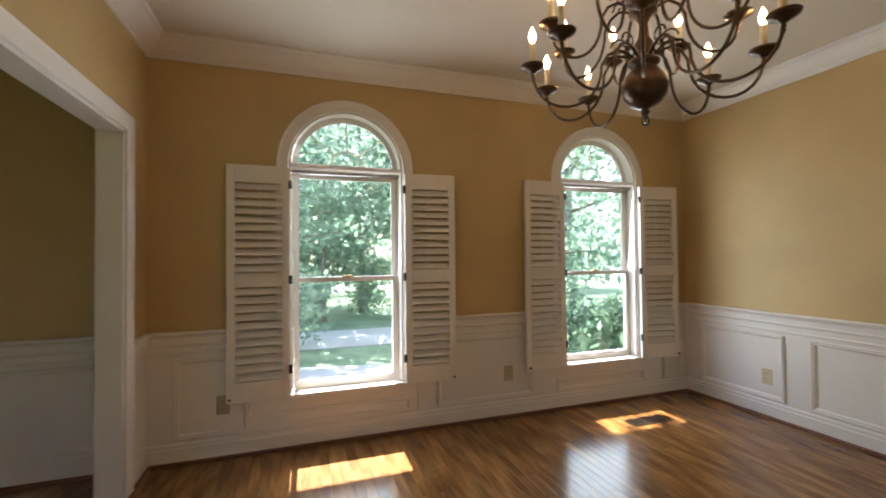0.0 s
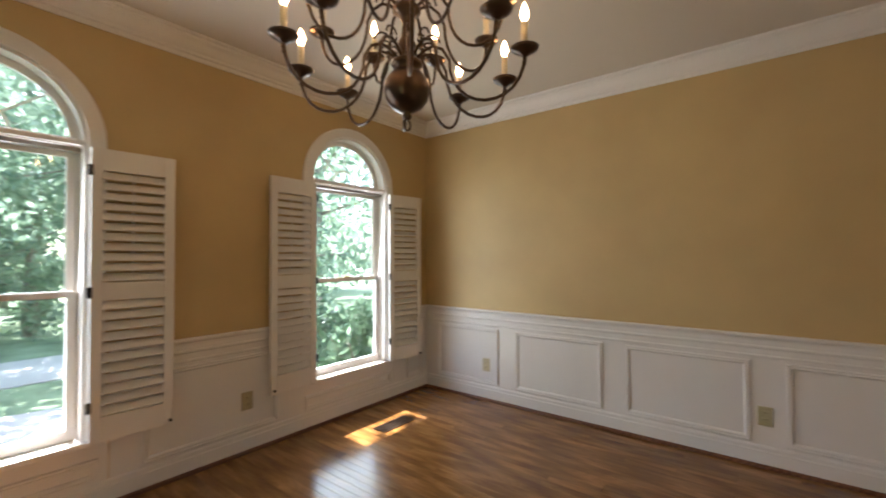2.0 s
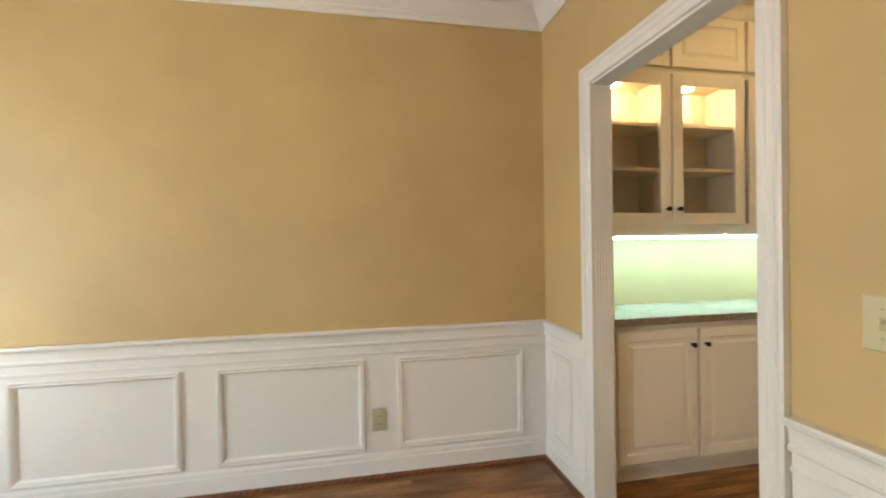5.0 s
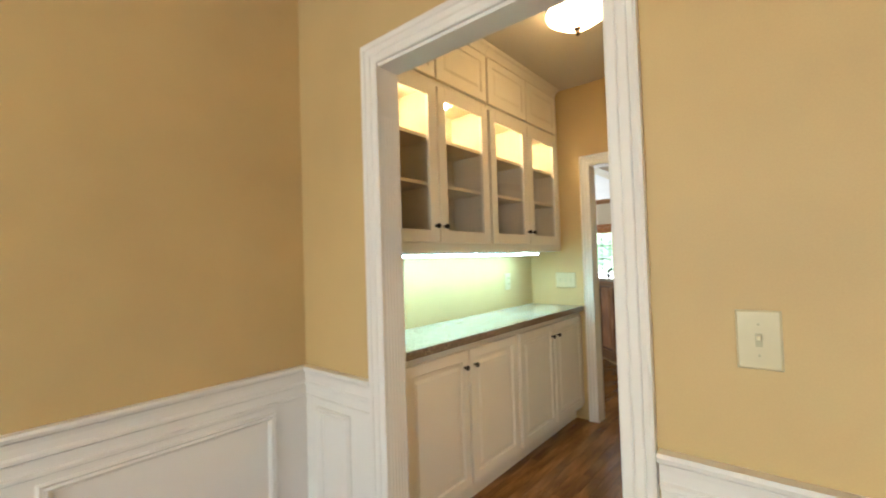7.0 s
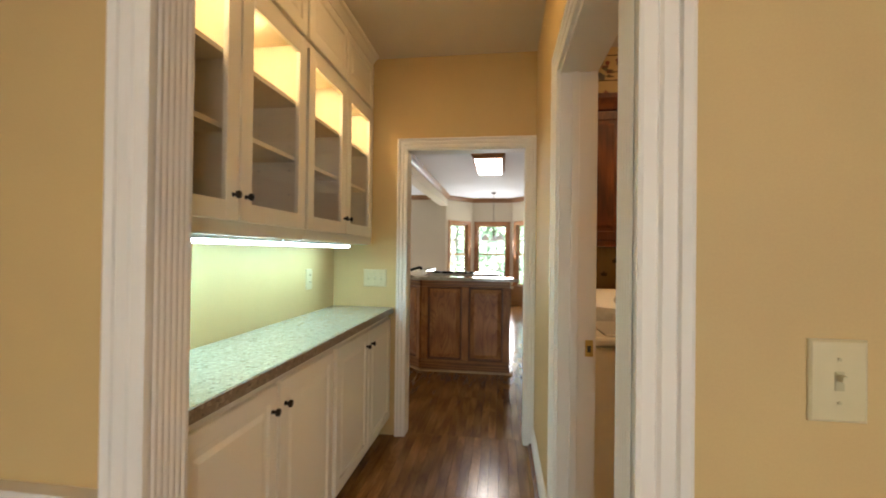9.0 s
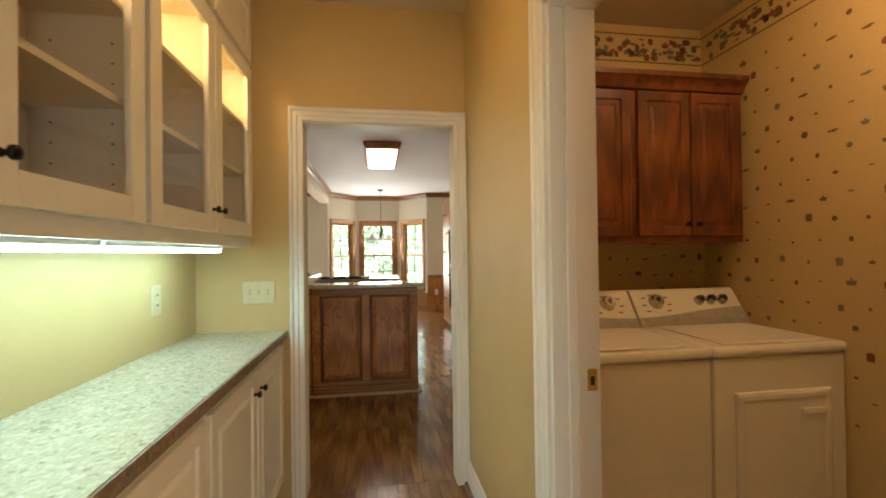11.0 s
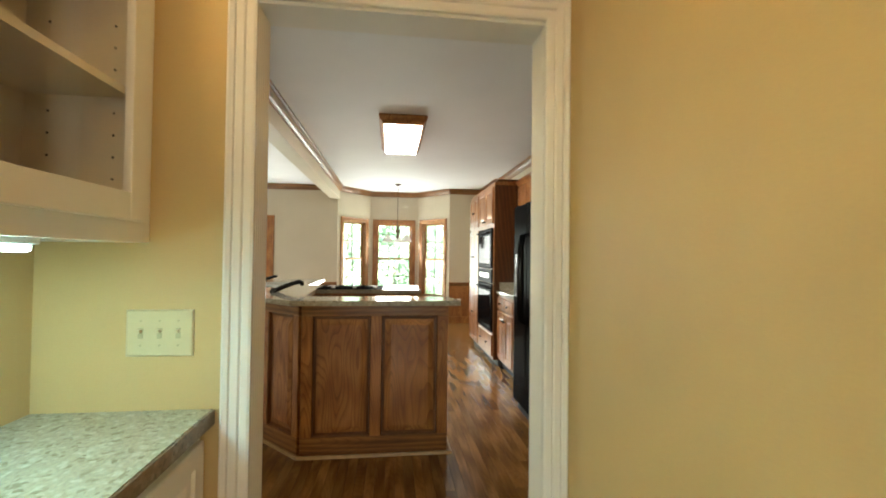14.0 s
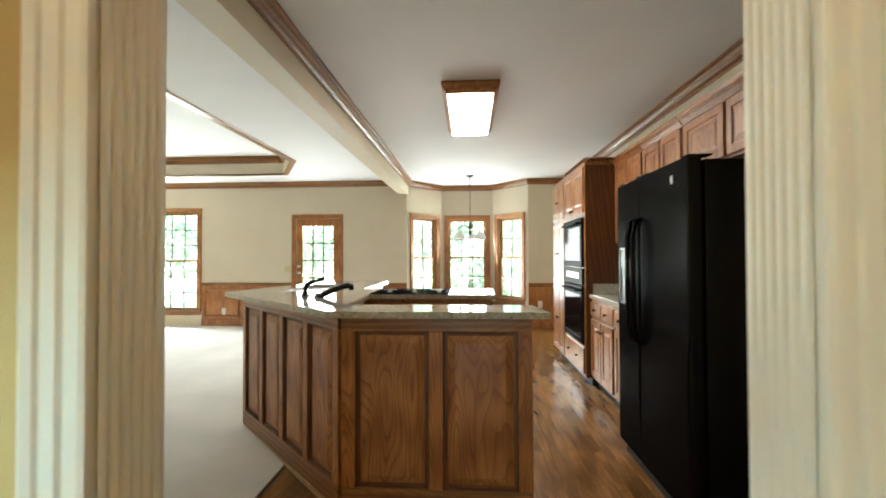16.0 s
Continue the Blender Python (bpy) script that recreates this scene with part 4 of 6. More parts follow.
for k in range(2):
    m = pose(3.982, -0.178 - 1.01 * k, 0, 0, 0, -90)
    upper_unit(m, "cream wall cabinet with two glazed doors and lit empty shelves")
    top_unit(m, "cream top cabinet with two raised-panel doors under the ceiling")
fill = bmesh.new()
add_box(fill, 3.982, X1, -0.176, PY1 - 0.002, 1.339, PH - 0.002)
tagged(part("cabinet_filler", fill, CABINET_WHITE), "cream painted filler strip beside the wall cabinet", "filler")

fill = bmesh.new()
add_box(fill, 3.982, X1, PY0 + 0.001, -2.200, 1.339, PH - 0.002)
tagged(part("cabinet_filler", fill, CABINET_WHITE), "cream painted filler strip at the end of the wall cabinets", "filler")

TUBE_GLOW = glowing("under_cabinet_tube", (0.44, 0.84, 1.0), 1.9)


def under_light(y0, y1):
    u = thing("under_cabinet_light", "lit white linear light fixed below the wall cabinets", "light", pose(4.02, 0, 0))
    b = bmesh.new()
    add_box(b, 0.0, 0.095, y0, y1, 1.326, 1.3445, 0.003)
    part("housing", b, WHITE, u)
    d = bmesh.new()
    add_box(d, 0.006, 0.089, y0 + 0.01, y1 - 0.01, 1.312, 1.3258, 0.006)
    part("diffuser", d, TUBE_GLOW, u)


under_light(-1.08, -0.24)
under_light(-1.94, -1.10)
wall_plate(pose(X1, -1.832, 1.112, 0, 0, -90), "outlet", 0.078, 0.128, label="ivory duplex outlet above the worktop")
wall_plate(pose(3.948, PY0, 1.103, 0, 0, 180), "switch", 0.165, 0.122, 3, label="ivory triple toggle switch above the worktop")

SHADE = glowing("lit_frosted_shade", (1.0, 0.68, 0.31), 1.1)
SHADE_BRIGHT = glowing("bright_frosted_shade", (1.0, 0.70, 0.38), 2.8)


def flush_light(x, y, shade):
    f = thing("ceiling_light", "lit frosted glass flush ceiling light with a bronze finial", "light", pose(x, y, 0))
    b = bmesh.new()
    rotary(b, [(0.0, 2.66), (0.15, 2.66), (0.165, 2.652), (0.165, 2.635), (0.15, 2.628), (0, 2.628)], 32)
    part("base", b, BRONZE, f, smooth=True)
    s = bmesh.new()
    rotary(s, [(0.16, 2.63), (0.165, 2.618), (0.16, 2.604), (0.14, 2.592), (0.125, 2.585), (0.11, 2.57), (0.075, 2.55), (0.03, 2.538), (0.0, 2.536)], 32, close=False)
    part("shade", s, shade, f, smooth=True)
    k = bmesh.new()
    rotary(k, [(0.0, 2.538), (0.02, 2.535), (0.018, 2.525), (0.008, 2.52), (0.014, 2.512), (0.014, 2.502), (0.006, 2.495), (0.0, 2.488)], 16)
    part("finial", k, BRONZE, f, smooth=True)


flush_light(3.36, -1.18, SHADE)
flush_light(1.90, -0.95, SHADE_BRIGHT)
st = thing("strike_plate", "brass strike plate in the laundry door jamb", "hardware", pose(PX0 - 0.120, -1.057, 0.917, 0, 0, 180))
part("plate", rings(bmesh.new(), 0.03, 0.065, [(0, 0), (0, 0.0015), (0.001, 0.002)], -0.015, -0.03), BRASS, st)
box("latch_hole", (-0.007, 0.007, -0.0024, -0.0019, -0.013, 0.013), DARK, st)

# ---- laundry ----
PAPER = painted("tan_wallpaper", (0.50, 0.36, 0.17), 0.6, 0.05)
LY = PY0
paper = thing("wallpaper", "tan wallpaper with small scattered kitchen motifs and a patterned border", "wallpaper", pose(0, 0, 0), "", "structure")
box("paper", (1.3265, PX0 - 0.146, LY + 0.0005, LY + 0.003, 0, PH - 0.001), PAPER, paper)
rng = random.Random(5)
box("paper", (1.3255, 1.3280, LY + 0.0035, PY1 - 0.002, 0, PH - 0.001), PAPER, paper)
motif_mats = [plain("motif_red", (0.20, 0.05, 0.03), 0.6), plain("motif_brown", (0.12, 0.07, 0.03), 0.6), plain("motif_grey", (0.15, 0.13, 0.10), 0.6), plain("motif_olive", (0.13, 0.10, 0.045), 0.6)]
motif_bms = [bmesh.new() for _ in motif_mats]


def motif(bm, x, z, s, kind, side=False):
    y = LY + 0.0036
    if kind == 0:
        shape = [(-1, 0.3), (-0.7, -0.6), (0.7, -0.6), (1, 0.3), (0.2, 0.3), (0.2, 0.8), (-0.2, 0.8), (-0.2, 0.3)]
    elif kind == 1:
        shape = [(math.cos(a) * 0.7, math.sin(a) * 0.7) for a in [2 * math.pi * i / 9 for i in range(9)]]
    elif kind == 2:
        shape = [(-0.6, -0.8), (0.6, -0.8), (0.7, 0.5), (0.3, 0.8), (-0.3, 0.8), (-0.7, 0.5)]
    else:
        shape = [(-1.1, -0.15), (0.2, -0.3), (1.1, 0.1), (0.2, 0.35), (-1.1, 0.15)]
    bm.faces.new([bm.verts.new((1.3286, x + a * s, z + c * s) if side else (x + a * s, y, z + c * s)) for a, c in shape])


for i in range(12):
    for j in range(22):
        x = 1.37 + i * 0.12 + (0.06 if j % 2 else 0) + rng.uniform(-0.012, 0.012)
        z = 0.25 + j * 0.10 + rng.uniform(-0.012, 0.012)
        if x < PX0 - 0.19 and z < 2.40:
            k = rng.randrange(4)
            motif(motif_bms[k], x, z, rng.choice((0.010, 0.016, 0.023)), rng.randrange(4))
for i in range(15):
    for j in range(19):
        x = LY + 0.05 + i * 0.13 + (0.065 if j % 2 else 0) + rng.uniform(-0.012, 0.012)
        z = 0.55 + j * 0.098 + rng.uniform(-0.012, 0.012)
        if x < PY1 - 0.05 and z < 2.40:
            k = rng.randrange(4)
            motif(motif_bms[k], x, z, rng.choice((0.010, 0.013, 0.018, 0.023)), rng.randrange(4), True)
for i in range(150):
    k = rng.randrange(4)
    motif(motif_bms[k], rng.uniform(LY + 0.04, PY1 - 0.05), rng.uniform(2.46, 2.58), rng.uniform(0.015, 0.028), rng.randrange(4), True)
for z in (2.435, 2.60):
    motif_bms[1].faces.new([motif_bms[1].verts.new(p) for p in ((1.3284, LY + 0.004, z), (1.3284, PY1 - 0.01, z), (1.3284, PY1 - 0.01, z + 0.008), (1.3284, LY + 0.004, z + 0.008))])
for i in range(150):
    k = rng.randrange(4)
    motif(motif_bms[k], rng.uniform(1.345, PX0 - 0.19), rng.uniform(2.46, 2.58), rng.uniform(0.015, 0.028), rng.randrange(4))
for z in (2.435, 2.60):
    for k in (1,):
        x0, x1 = 1.329, PX0 - 0.165
        motif_bms[k].faces.new([motif_bms[k].verts.new(p) for p in ((x0, LY + 0.0034, z), (x1, LY + 0.0034, z), (x1, LY + 0.0034, z + 0.008), (x0, LY + 0.0034, z + 0.008))])
for bm, mt in zip(motif_bms, motif_mats):
    tagged(part("printed_motifs", bm, mt, paper), kind="stuff")


def laundry_cabinet(x0, width):
    u = thing("laundry_cabinet", "dark cherry wall cabinet with two raised-panel doors above the machines", "cabinet", pose(x0 + width, LY + 0.33, 0, 0, 0, 180), "laundry cabinets")
    b = bmesh.new()
    add_box(b, 0.001, width - 0.001, 0, 0.326, 1.335, 2.17)
    part("body", b, CHERRY, u)
    w = width / 2 - 0.024
    for k in range(2):
        x = 0.020 + k * (width / 2 - 0.016)
        raised_door(u, x, 1.37, w, 0.755, CHERRY, (x + w - 0.028 if k == 0 else x + 0.028, 1.43))
    cr = bmesh.new()
    prof = [(0.0, 2.13), (-0.02, 2.135), (-0.03, 2.16), (-0.05, 2.185), (-0.058, 2.19), (-0.06, 2.215), (0.326, 2.215), (0.326, 2.171), (0.0, 2.171)]
    v = [[cr.verts.new((x, y, z)) for y, z in prof] for x in (0.0005, width - 0.0005)]
    for j in range(len(prof)):
        q = (j + 1) % len(prof)
        cr.faces.new((v[0][j], v[1][j], v[1][q], v[0][q]))
    for r in v:
        cr.faces.new(r)
    part("crown", cr, CHERRY, u)


for k in range(2):
    laundry_cabinet(1.372 + k * 0.645, 0.645)


def machine(x0, label, name):
    w = 0.645
    m = thing(name, label, name.replace("_", " "), pose(x0 + w, -1.44, 0, 0, 0, 180), "laundry machines")
    b = bmesh.new()
    add_box(b, 0, w, 0.0, 0.66, 0.02, 0.845, 0.012)
    part("cabinet_body", b, APPLIANCE_WHITE, m)
    t = bmesh.new()
    add_box(t, -0.002, w + 0.002, -0.012, 0.66, 0.848, 0.893, 0.016)
    part("top", t, APPLIANCE_WHITE, m)
    l = bmesh.new()
    add_box(l, 0.07, w - 0.09, 0.02, 0.44, 0.894, 0.904, 0.005)
    part("lid", l, APPLIANCE_WHITE, m)
    box("lid_handle", (w - 0.30, w - 0.14, 0.010, 0.019, 0.894, 0.901), APPLIANCE_WHITE, m, 0.002)
    # sloped console whose grey foot rises towards one end
    c = bmesh.new()
    prof = [(0.470, 0.894), (0.490, 0.93), (0.585, 1.070), (0.600, 1.078), (0.655, 1.072), (0.655, 0.894)]
    v = [[c.verts.new((x, y, z)) for y, z in prof] for x in (0.004, w - 0.004)]
    for j in range(len(prof)):
        q = (j + 1) % len(prof)
        c.faces.new((v[0][j], v[1][j], v[1][q], v[0][q]))
    for r in v:
        c.faces.new(r)
    con = part("console", c, APPLIANCE_WHITE, m)
    f = bmesh.new()
    steps, lift = 12, (0.020 if name == "dryer" else -0.020)
    rows = []
    for i in range(steps + 1):
        x = 0.0035 + (w - 0.007) * i / steps
        h = 0.030 + lift * math.sin(math.pi * (i / steps - 0.5))
        rows.append([f.verts.new(p) for p in ((x, 0.466, 0.8945), (x, 0.485, 0.930), (x, 0.485 + h * 0.68, 0.930 + h), (x, 0.495 + h * 0.68, 0.930 + h), (x, 0.50, 0.8945))])
    for p, q in zip(rows, rows[1:]):
        for j in range(4):
            f.faces.new((p[j], p[j + 1], q[j + 1], q[j]))
    part("console_foot", f, plain("grey_trim", (0.30, 0.28, 0.24), 0.4), con, "curved grey trim below the controls")
    main = 0.505 if name != "dryer" else 0.135
    knobs = [(main, 0.036)] + ([(0.395, 0.024), (0.465, 0.024), (0.535, 0.024)] if name == "dryer" else [(0.27, 0.026)])
    chrome = plain("chrome", (0.5, 0.5, 0.48), 0.2, 1.0)
    for x, r in knobs:
        d = bmesh.new()
        tube(d, [(x, 0.550, 1.012), (x, 0.545, 1.016), (x, 0.528, 1.028), (x, 0.520, 1.033)], [r * 1.2, r * 1.15, r, r * 0.8], 18)
        knob_ = part("dial", d, chrome, con, "round control dial")
        box("pointer", (x - 0.005, x + 0.005, 0.513, 0.522, 1.012, 1.046), DARK, knob_)
    for k, (dx, dz) in enumerate(((-0.075, 0.0), (-0.065, 0.035), (-0.02, 0.048), (0.075, 0.0), (0.065, 0.035), (0.06, -0.03), (-0.06, -0.03))):
        mk = bmesh.new()
        z = 1.0 + dz
        y = 0.490 + (z - 0.93) * 0.68 - 0.003
        add_box(mk, main + dx - 0.012, main + dx + 0.012, y, y + 0.006, z - 0.003, z + 0.003)
        part("printed_mark", mk, plain("mark_red", (0.25, 0.05, 0.05), 0.5) if k % 2 else plain("mark_blue", (0.06, 0.07, 0.16), 0.5), con)
    if name == "dryer":
        d = bmesh.new()
        rings(d, 0.46, 0.50, [(0, 0), (0, 0.012), (0.012, 0.016), (0.03, 0.016), (0.036, 0.012), (0.06, 0.012)], 0.095, 0.20)
        door = part("dryer_door", d, APPLIANCE_WHITE, m)
        box("door_grip", (0.40, 0.52, -0.022, -0.0125, 0.60, 0.625), APPLIANCE_WHITE, door, 0.003)


machine(1.985, "off-white top-loading washing machine below dark cabinets", "washing_machine")
machine(1.333, "off-white clothes dryer beside the washing machine", "dryer")

# ---- kitchen ----
ISLAND_H = 1.02


def face_panels(parent, m, length, count, z0=0.13, z1=0.915, top=0.986, stile=0.07, mat=OAK):
    """A framed front of raised panels; local x to the right, -y to the viewer."""
    w = (length - stile * (count + 1)) / count
    for nm, a, c in (("bottom_rail", 0.022, z0), ("top_rail", z1, top)):
        part(nm, add_box(bmesh.new(), 0, length, -0.022, 0.0, a, c, 0.002), OAK_TRIM_X, parent).matrix_local = m
    for k in range(count + 1):
        s = bmesh.new()
        x = k * (w + stile)
        add_box(s, x, x + stile, -0.022, 0.0, z0 + 0.0005, z1 - 0.0005, 0.002)
        part("stile", s, mat, parent).matrix_local = m
    for k in range(count):
        x = stile + k * (w + stile)
        p = part("raised_panel", rings(bmesh.new(), w, z1 - z0, [(0, 0.0), (0, 0.0215), (0.005, 0.018), (0.009, 0.0015), (0.024, 0.001), (0.034, 0.004), (0.062, 0.014), (0.066, 0.014)], x, z0, 0.0), mat, parent)
        p.matrix_local = m
        # Added strip in the groove: its dark colour stands for the groove's shade.
        groove_ring = rings(bmesh.new(), w, z1 - z0, [(0.0005, 0.0228), (0.006, 0.0192), (0.0095, 0.0030), (0.0235, 0.0022)], x, z0, 0.0, False)
        part("panel_bead", groove_ring, OAK_GROOVE_SHADE, parent, "groove round the panel with its shade in a darker colour").matrix_local = m


def island():
    i = thing("kitchen_island", "oak panelled U-shaped kitchen island with raised-panel sides", "island", pose(2.965, -3.86, 0))
    ox, oy = 2.965, -3.86
    body = [(2.965, -3.882), (3.925, -3.882), (4.99, -4.92), (4.66, -6.25), (4.2, -6.25), (4.2, -5.2), (3.12, -5.2), (3.12, -4.73), (4.02, -4.73), (4.0, -4.07), (2.965, -4.07)]
    part("body", prism(bmesh.new(), [(x - ox, y - oy) for x, y in body], 0.0, 0.986), OAK, i)
    face_panels(i, pose(3.920 - ox, -3.882 - oy, 0, 0, 0, 180), 0.955, 2)
    d = Vector((4.99 - 3.925, -4.92 + 3.882))
    ang = math.degrees(math.atan2(-d.y, -d.x))
    face_panels(i, pose(4.99 - ox, -4.92 - oy, 0, 0, 0, ang), d.length, 4, stile=0.06)
    s = bmesh.new()
    sweep(s, [(4.99 - ox, -4.92 - oy), (3.93 - ox, -3.857 - oy), (2.945 - ox, -3.857 - oy), (2.945 - ox, -4.12 - oy)][::-1], [(0.0, 0.020), (0.012, 0.018), (0.016, 0.0), (0, 0)])
    part("base_moulding", s, plain("pale_oak_moulding", (0.40, 0.26, 0.13), 0.4), i, "pale oak quarter-round at the floor")
    for k in range(3):
        x = 3.16 + k * 0.285
        drawer = part("drawer", rings(bmesh.new(), 0.27, 0.14, [(0, 0), (0, 0.014), (0.006, 0.02), (0.03, 0.02)], 0, 0), OAK, i)
        drawer.matrix_local = pose(x + 0.27 - ox, -4.73 - oy, 0.82, 0, 0, 180)
        door = part("door", rings(bmesh.new(), 0.27, 0.60, DOOR_FRAME, 0, 0), OAK, i)
        door.matrix_local = pose(x + 0.27 - ox, -4.73 - oy, 0.14, 0, 0, 180)


island()


def island_top():
    t = thing("island_worktop", "polished grey-beige granite worktop on the oak island", "countertop", pose(0, 0, 0))
    polys = ([(2.89, -3.80), (3.985, -3.80), (5.13, -4.87), (5.11, -4.95), (3.09, -4.95), (3.09, -4.70), (3.98, -4.70), (3.95, -4.10), (2.93, -4.10)],
             [(3.09, -4.95), (4.35, -4.95), (4.35, -5.75), (4.15, -5.75), (4.15, -5.23), (3.09, -5.23)],
             [(4.75, -4.95), (5.11, -4.95), (4.88, -5.75), (4.75, -5.75)],
             [(4.15, -5.75), (4.88, -5.75), (4.72, -6.30), (4.15, -6.30)])
    for p in polys:
        part("slab", prism(bmesh.new(), p, 0.988, ISLAND_H), GRANITE, t)
    return t


island_top()
STEEL = plain("brushed_steel", (0.5, 0.5, 0.49), 0.3, 1.0, 0.5, 0.06)
sink = thing("kitchen_sink", "stainless undermount sink in the granite worktop", "sink", pose(4.55, -5.35, 0.988))
sb = bmesh.new()
add_box(sb, -0.1995, 0.1995, -0.3995, 0.3995, 0.0, 0.003)
for d in ((-0.1995, -0.195, -0.3995, 0.3995), (0.195, 0.1995, -0.3995, 0.3995), (-0.195, 0.195, -0.3995, -0.395), (-0.195, 0.195, 0.395, 0.3995)):
    add_box(sb, *d, 0.003, 0.026)
part("bowl", sb, STEEL, sink)
dr = bmesh.new()
rotary(dr, [(0, 0.0031), (0.04, 0.0031), (0.045, 0.006), (0, 0.006)], 20)
part("drain", dr, DARK, sink)
FAUCET = plain("oil_rubbed_bronze", (0.012, 0.011, 0.011), 0.25, 0.6, 0.5)


def faucet(x, y, angle, label, kind):
    f = thing("kitchen_faucet", label, "faucet", pose(x, y, ISLAND_H, 0, 0, angle))
    b = bmesh.new()
    rotary(b, [(0, 0), (0.028, 0), (0.030, 0.006), (0.022, 0.012), (0.018, 0.03), (0, 0.032)], 18)
    part("base", b, FAUCET, f, smooth=True)
    s = bmesh.new()
    if kind:
        tube(s, [(0, 0, 0.01), (0, 0, 0.05), (0.012, 0, 0.075), (0.04, 0, 0.092), (0.08, 0, 0.102), (0.11, 0, 0.112), (0.13, 0, 0.112)], [0.018, 0.018, 0.017, 0.014, 0.012, 0.011, 0.010], 12)
        part("lever", s, FAUCET, f, smooth=True)
    else:
        tube(s, [(0, 0, 0.0), (0.03, 0, 0.02), (0.09, 0, 0.045), (0.15, 0, 0.065), (0.19, 0, 0.075), (0.21, 0, 0.07), (0.215, 0, 0.045)], [0.017, 0.019, 0.019, 0.017, 0.02, 0.02, 0.017], 12)
        part("spout", s, FAUCET, f, smooth=True)


faucet(4.39, -4.58, 215, "dark bronze tap lever beside the sink", True)
faucet(4.26, -4.47, 200, "dark bronze tap spout beside the sink", False)


def cooktop():
    c = thing("cooktop", "black glass gas cooktop set in the granite worktop", "cooktop", pose(3.70, -4.94, ISLAND_H))
    g = bmesh.new()
    add_box(g, -0.28, 0.28, -0.22, 0.22, 0.001, 0.006, 0.002)
    part("glass_plate", g, APPLIANCE_BLACK, c)
    for x in (-0.18, 0.0, 0.18):
        k = bmesh.new()
        tube(k, [(x - 0.03, 0.12, 0.006), (x - 0.03, 0.12, 0.022)], [0.018, 0.014], 12)
        part("burner_knob", k, STEEL, c)
        b = bmesh.new()
        rotary(b, [(0, 0), (0.05, 0), (0.05, 0.005), (0.03, 0.007), (0, 0.007)], 18, (x, -0.06, 0.0065))
        part("burner", b, STEEL if x else DARK, c)
        for s in (-1, 1):
            gr = bmesh.new()
            add_box(gr, x - 0.075, x + 0.075, -0.06 + s * 0.045 - 0.004, -0.06 + s * 0.045 + 0.004, 0.0065, 0.0125)
            part("grate_bar", gr, DARK, c)


cooktop()

# beam between the kitchen and the family room
bm_ = bmesh.new()
add_box(bm_, 4.36, 4.54, KY0, KY1, 2.40, KH)
tagged(part("ceiling_beam", bm_, CREAM), "cream painted dropped beam", "beam", "", "structure")
OAK_CROWN = [(0.0, KH - 0.10), (0.010, KH - 0.10), (0.014, KH - 0.085), (0.03, KH - 0.07), (0.05, KH - 0.04), (0.056, KH - 0.022), (0.07, KH - 0.016), (0.072, KH), (0, KH)]
trim("oak_crown", [(KX0, KY1), (KX0, KY0), (2.22, KY0), (2.81, -10.01), (3.80, -10.01), (4.36, KY0 - 0.02), (4.36, KY1)], OAK_CROWN, OAK_TRIM_Y, "stained oak crown moulding")
trim("oak_crown", [(4.54, KY1), (4.54, KY0), (10.0, KY0), (10.0, KY1)], OAK_CROWN, OAK_TRIM_X, "stained oak crown moulding")
for z, r in ((0.0, 0.05), (0.20, 0.06)):
    trim("tray_trim", TRAY, [(0.004, KH - 0.02), (-0.07, KH - 0.02), (-0.08, KH - 0.001), (0.004, KH - 0.001)] if not z else [(0.004, KH + z - 0.03), (0.05, KH + z), (0.08, KH + 0.279), (0.004, KH + 0.279)], OAK_TRIM_X, "stained oak trim of the tray ceiling", True)
DADO_CAP = [(0, 0.80), (0.024, 0.80), (0.028, 0.79), (0.02, 0.775), (0.014, 0.76), (0.012, 0.735), (0, 0.735)]
DADO_WOOD = [(0, 0.735), (0.006, 0.735), (0.006, 0.13), (0.016, 0.125), (0.016, 0.0), (0, 0)]
for run in ([(KX0, KY0), (2.22, KY0)], [(4.39, KY0), (5.55, KY0)], [(6.52, KY0), (8.23, KY0)], [(9.25, KY0), (10.0, KY0)]):
    trim("oak_dado_cap", run, DADO_CAP, OAK_TRIM_X, "stained oak chair rail")
    trim("oak_wainscot", run, DADO_WOOD, OAK, "stained oak wainscot and baseboard")
for p0, p1 in zip(BAY, BAY[1:]):
    trim("oak_wainscot", [p1, p0], [(0, 0.40), (0.006, 0.40), (0.006, 0.13), (0.016, 0.125), (0.016, 0.0), (0, 0)], OAK_TRIM_X, "stained oak wainscot below the bay window")
for a, c in ((4.55, 5.48), (6.65, 7.40), (7.50, 8.18)):
    q = wall_panel((0, KY0 + 0.006, 0), (-1, 0, 0), (0, 1, 0), -c, -a, 0.17, 0.70)
    q.data.materials[0] = OAK
    tagged(q, "stained oak moulding rectangle on the wainscot")
wall_plate(pose(7.80, KY0 + 0.008, 0.27, 0, 0, 180), "outlet", colour=WHITE, label="white outlet on the oak wainscot")
wall_plate(pose(2.02, KY0 + 0.008, 0.42, 0, 0, 180), "outlet", colour=WHITE, label="white outlet on the oak wainscot beside the bay")


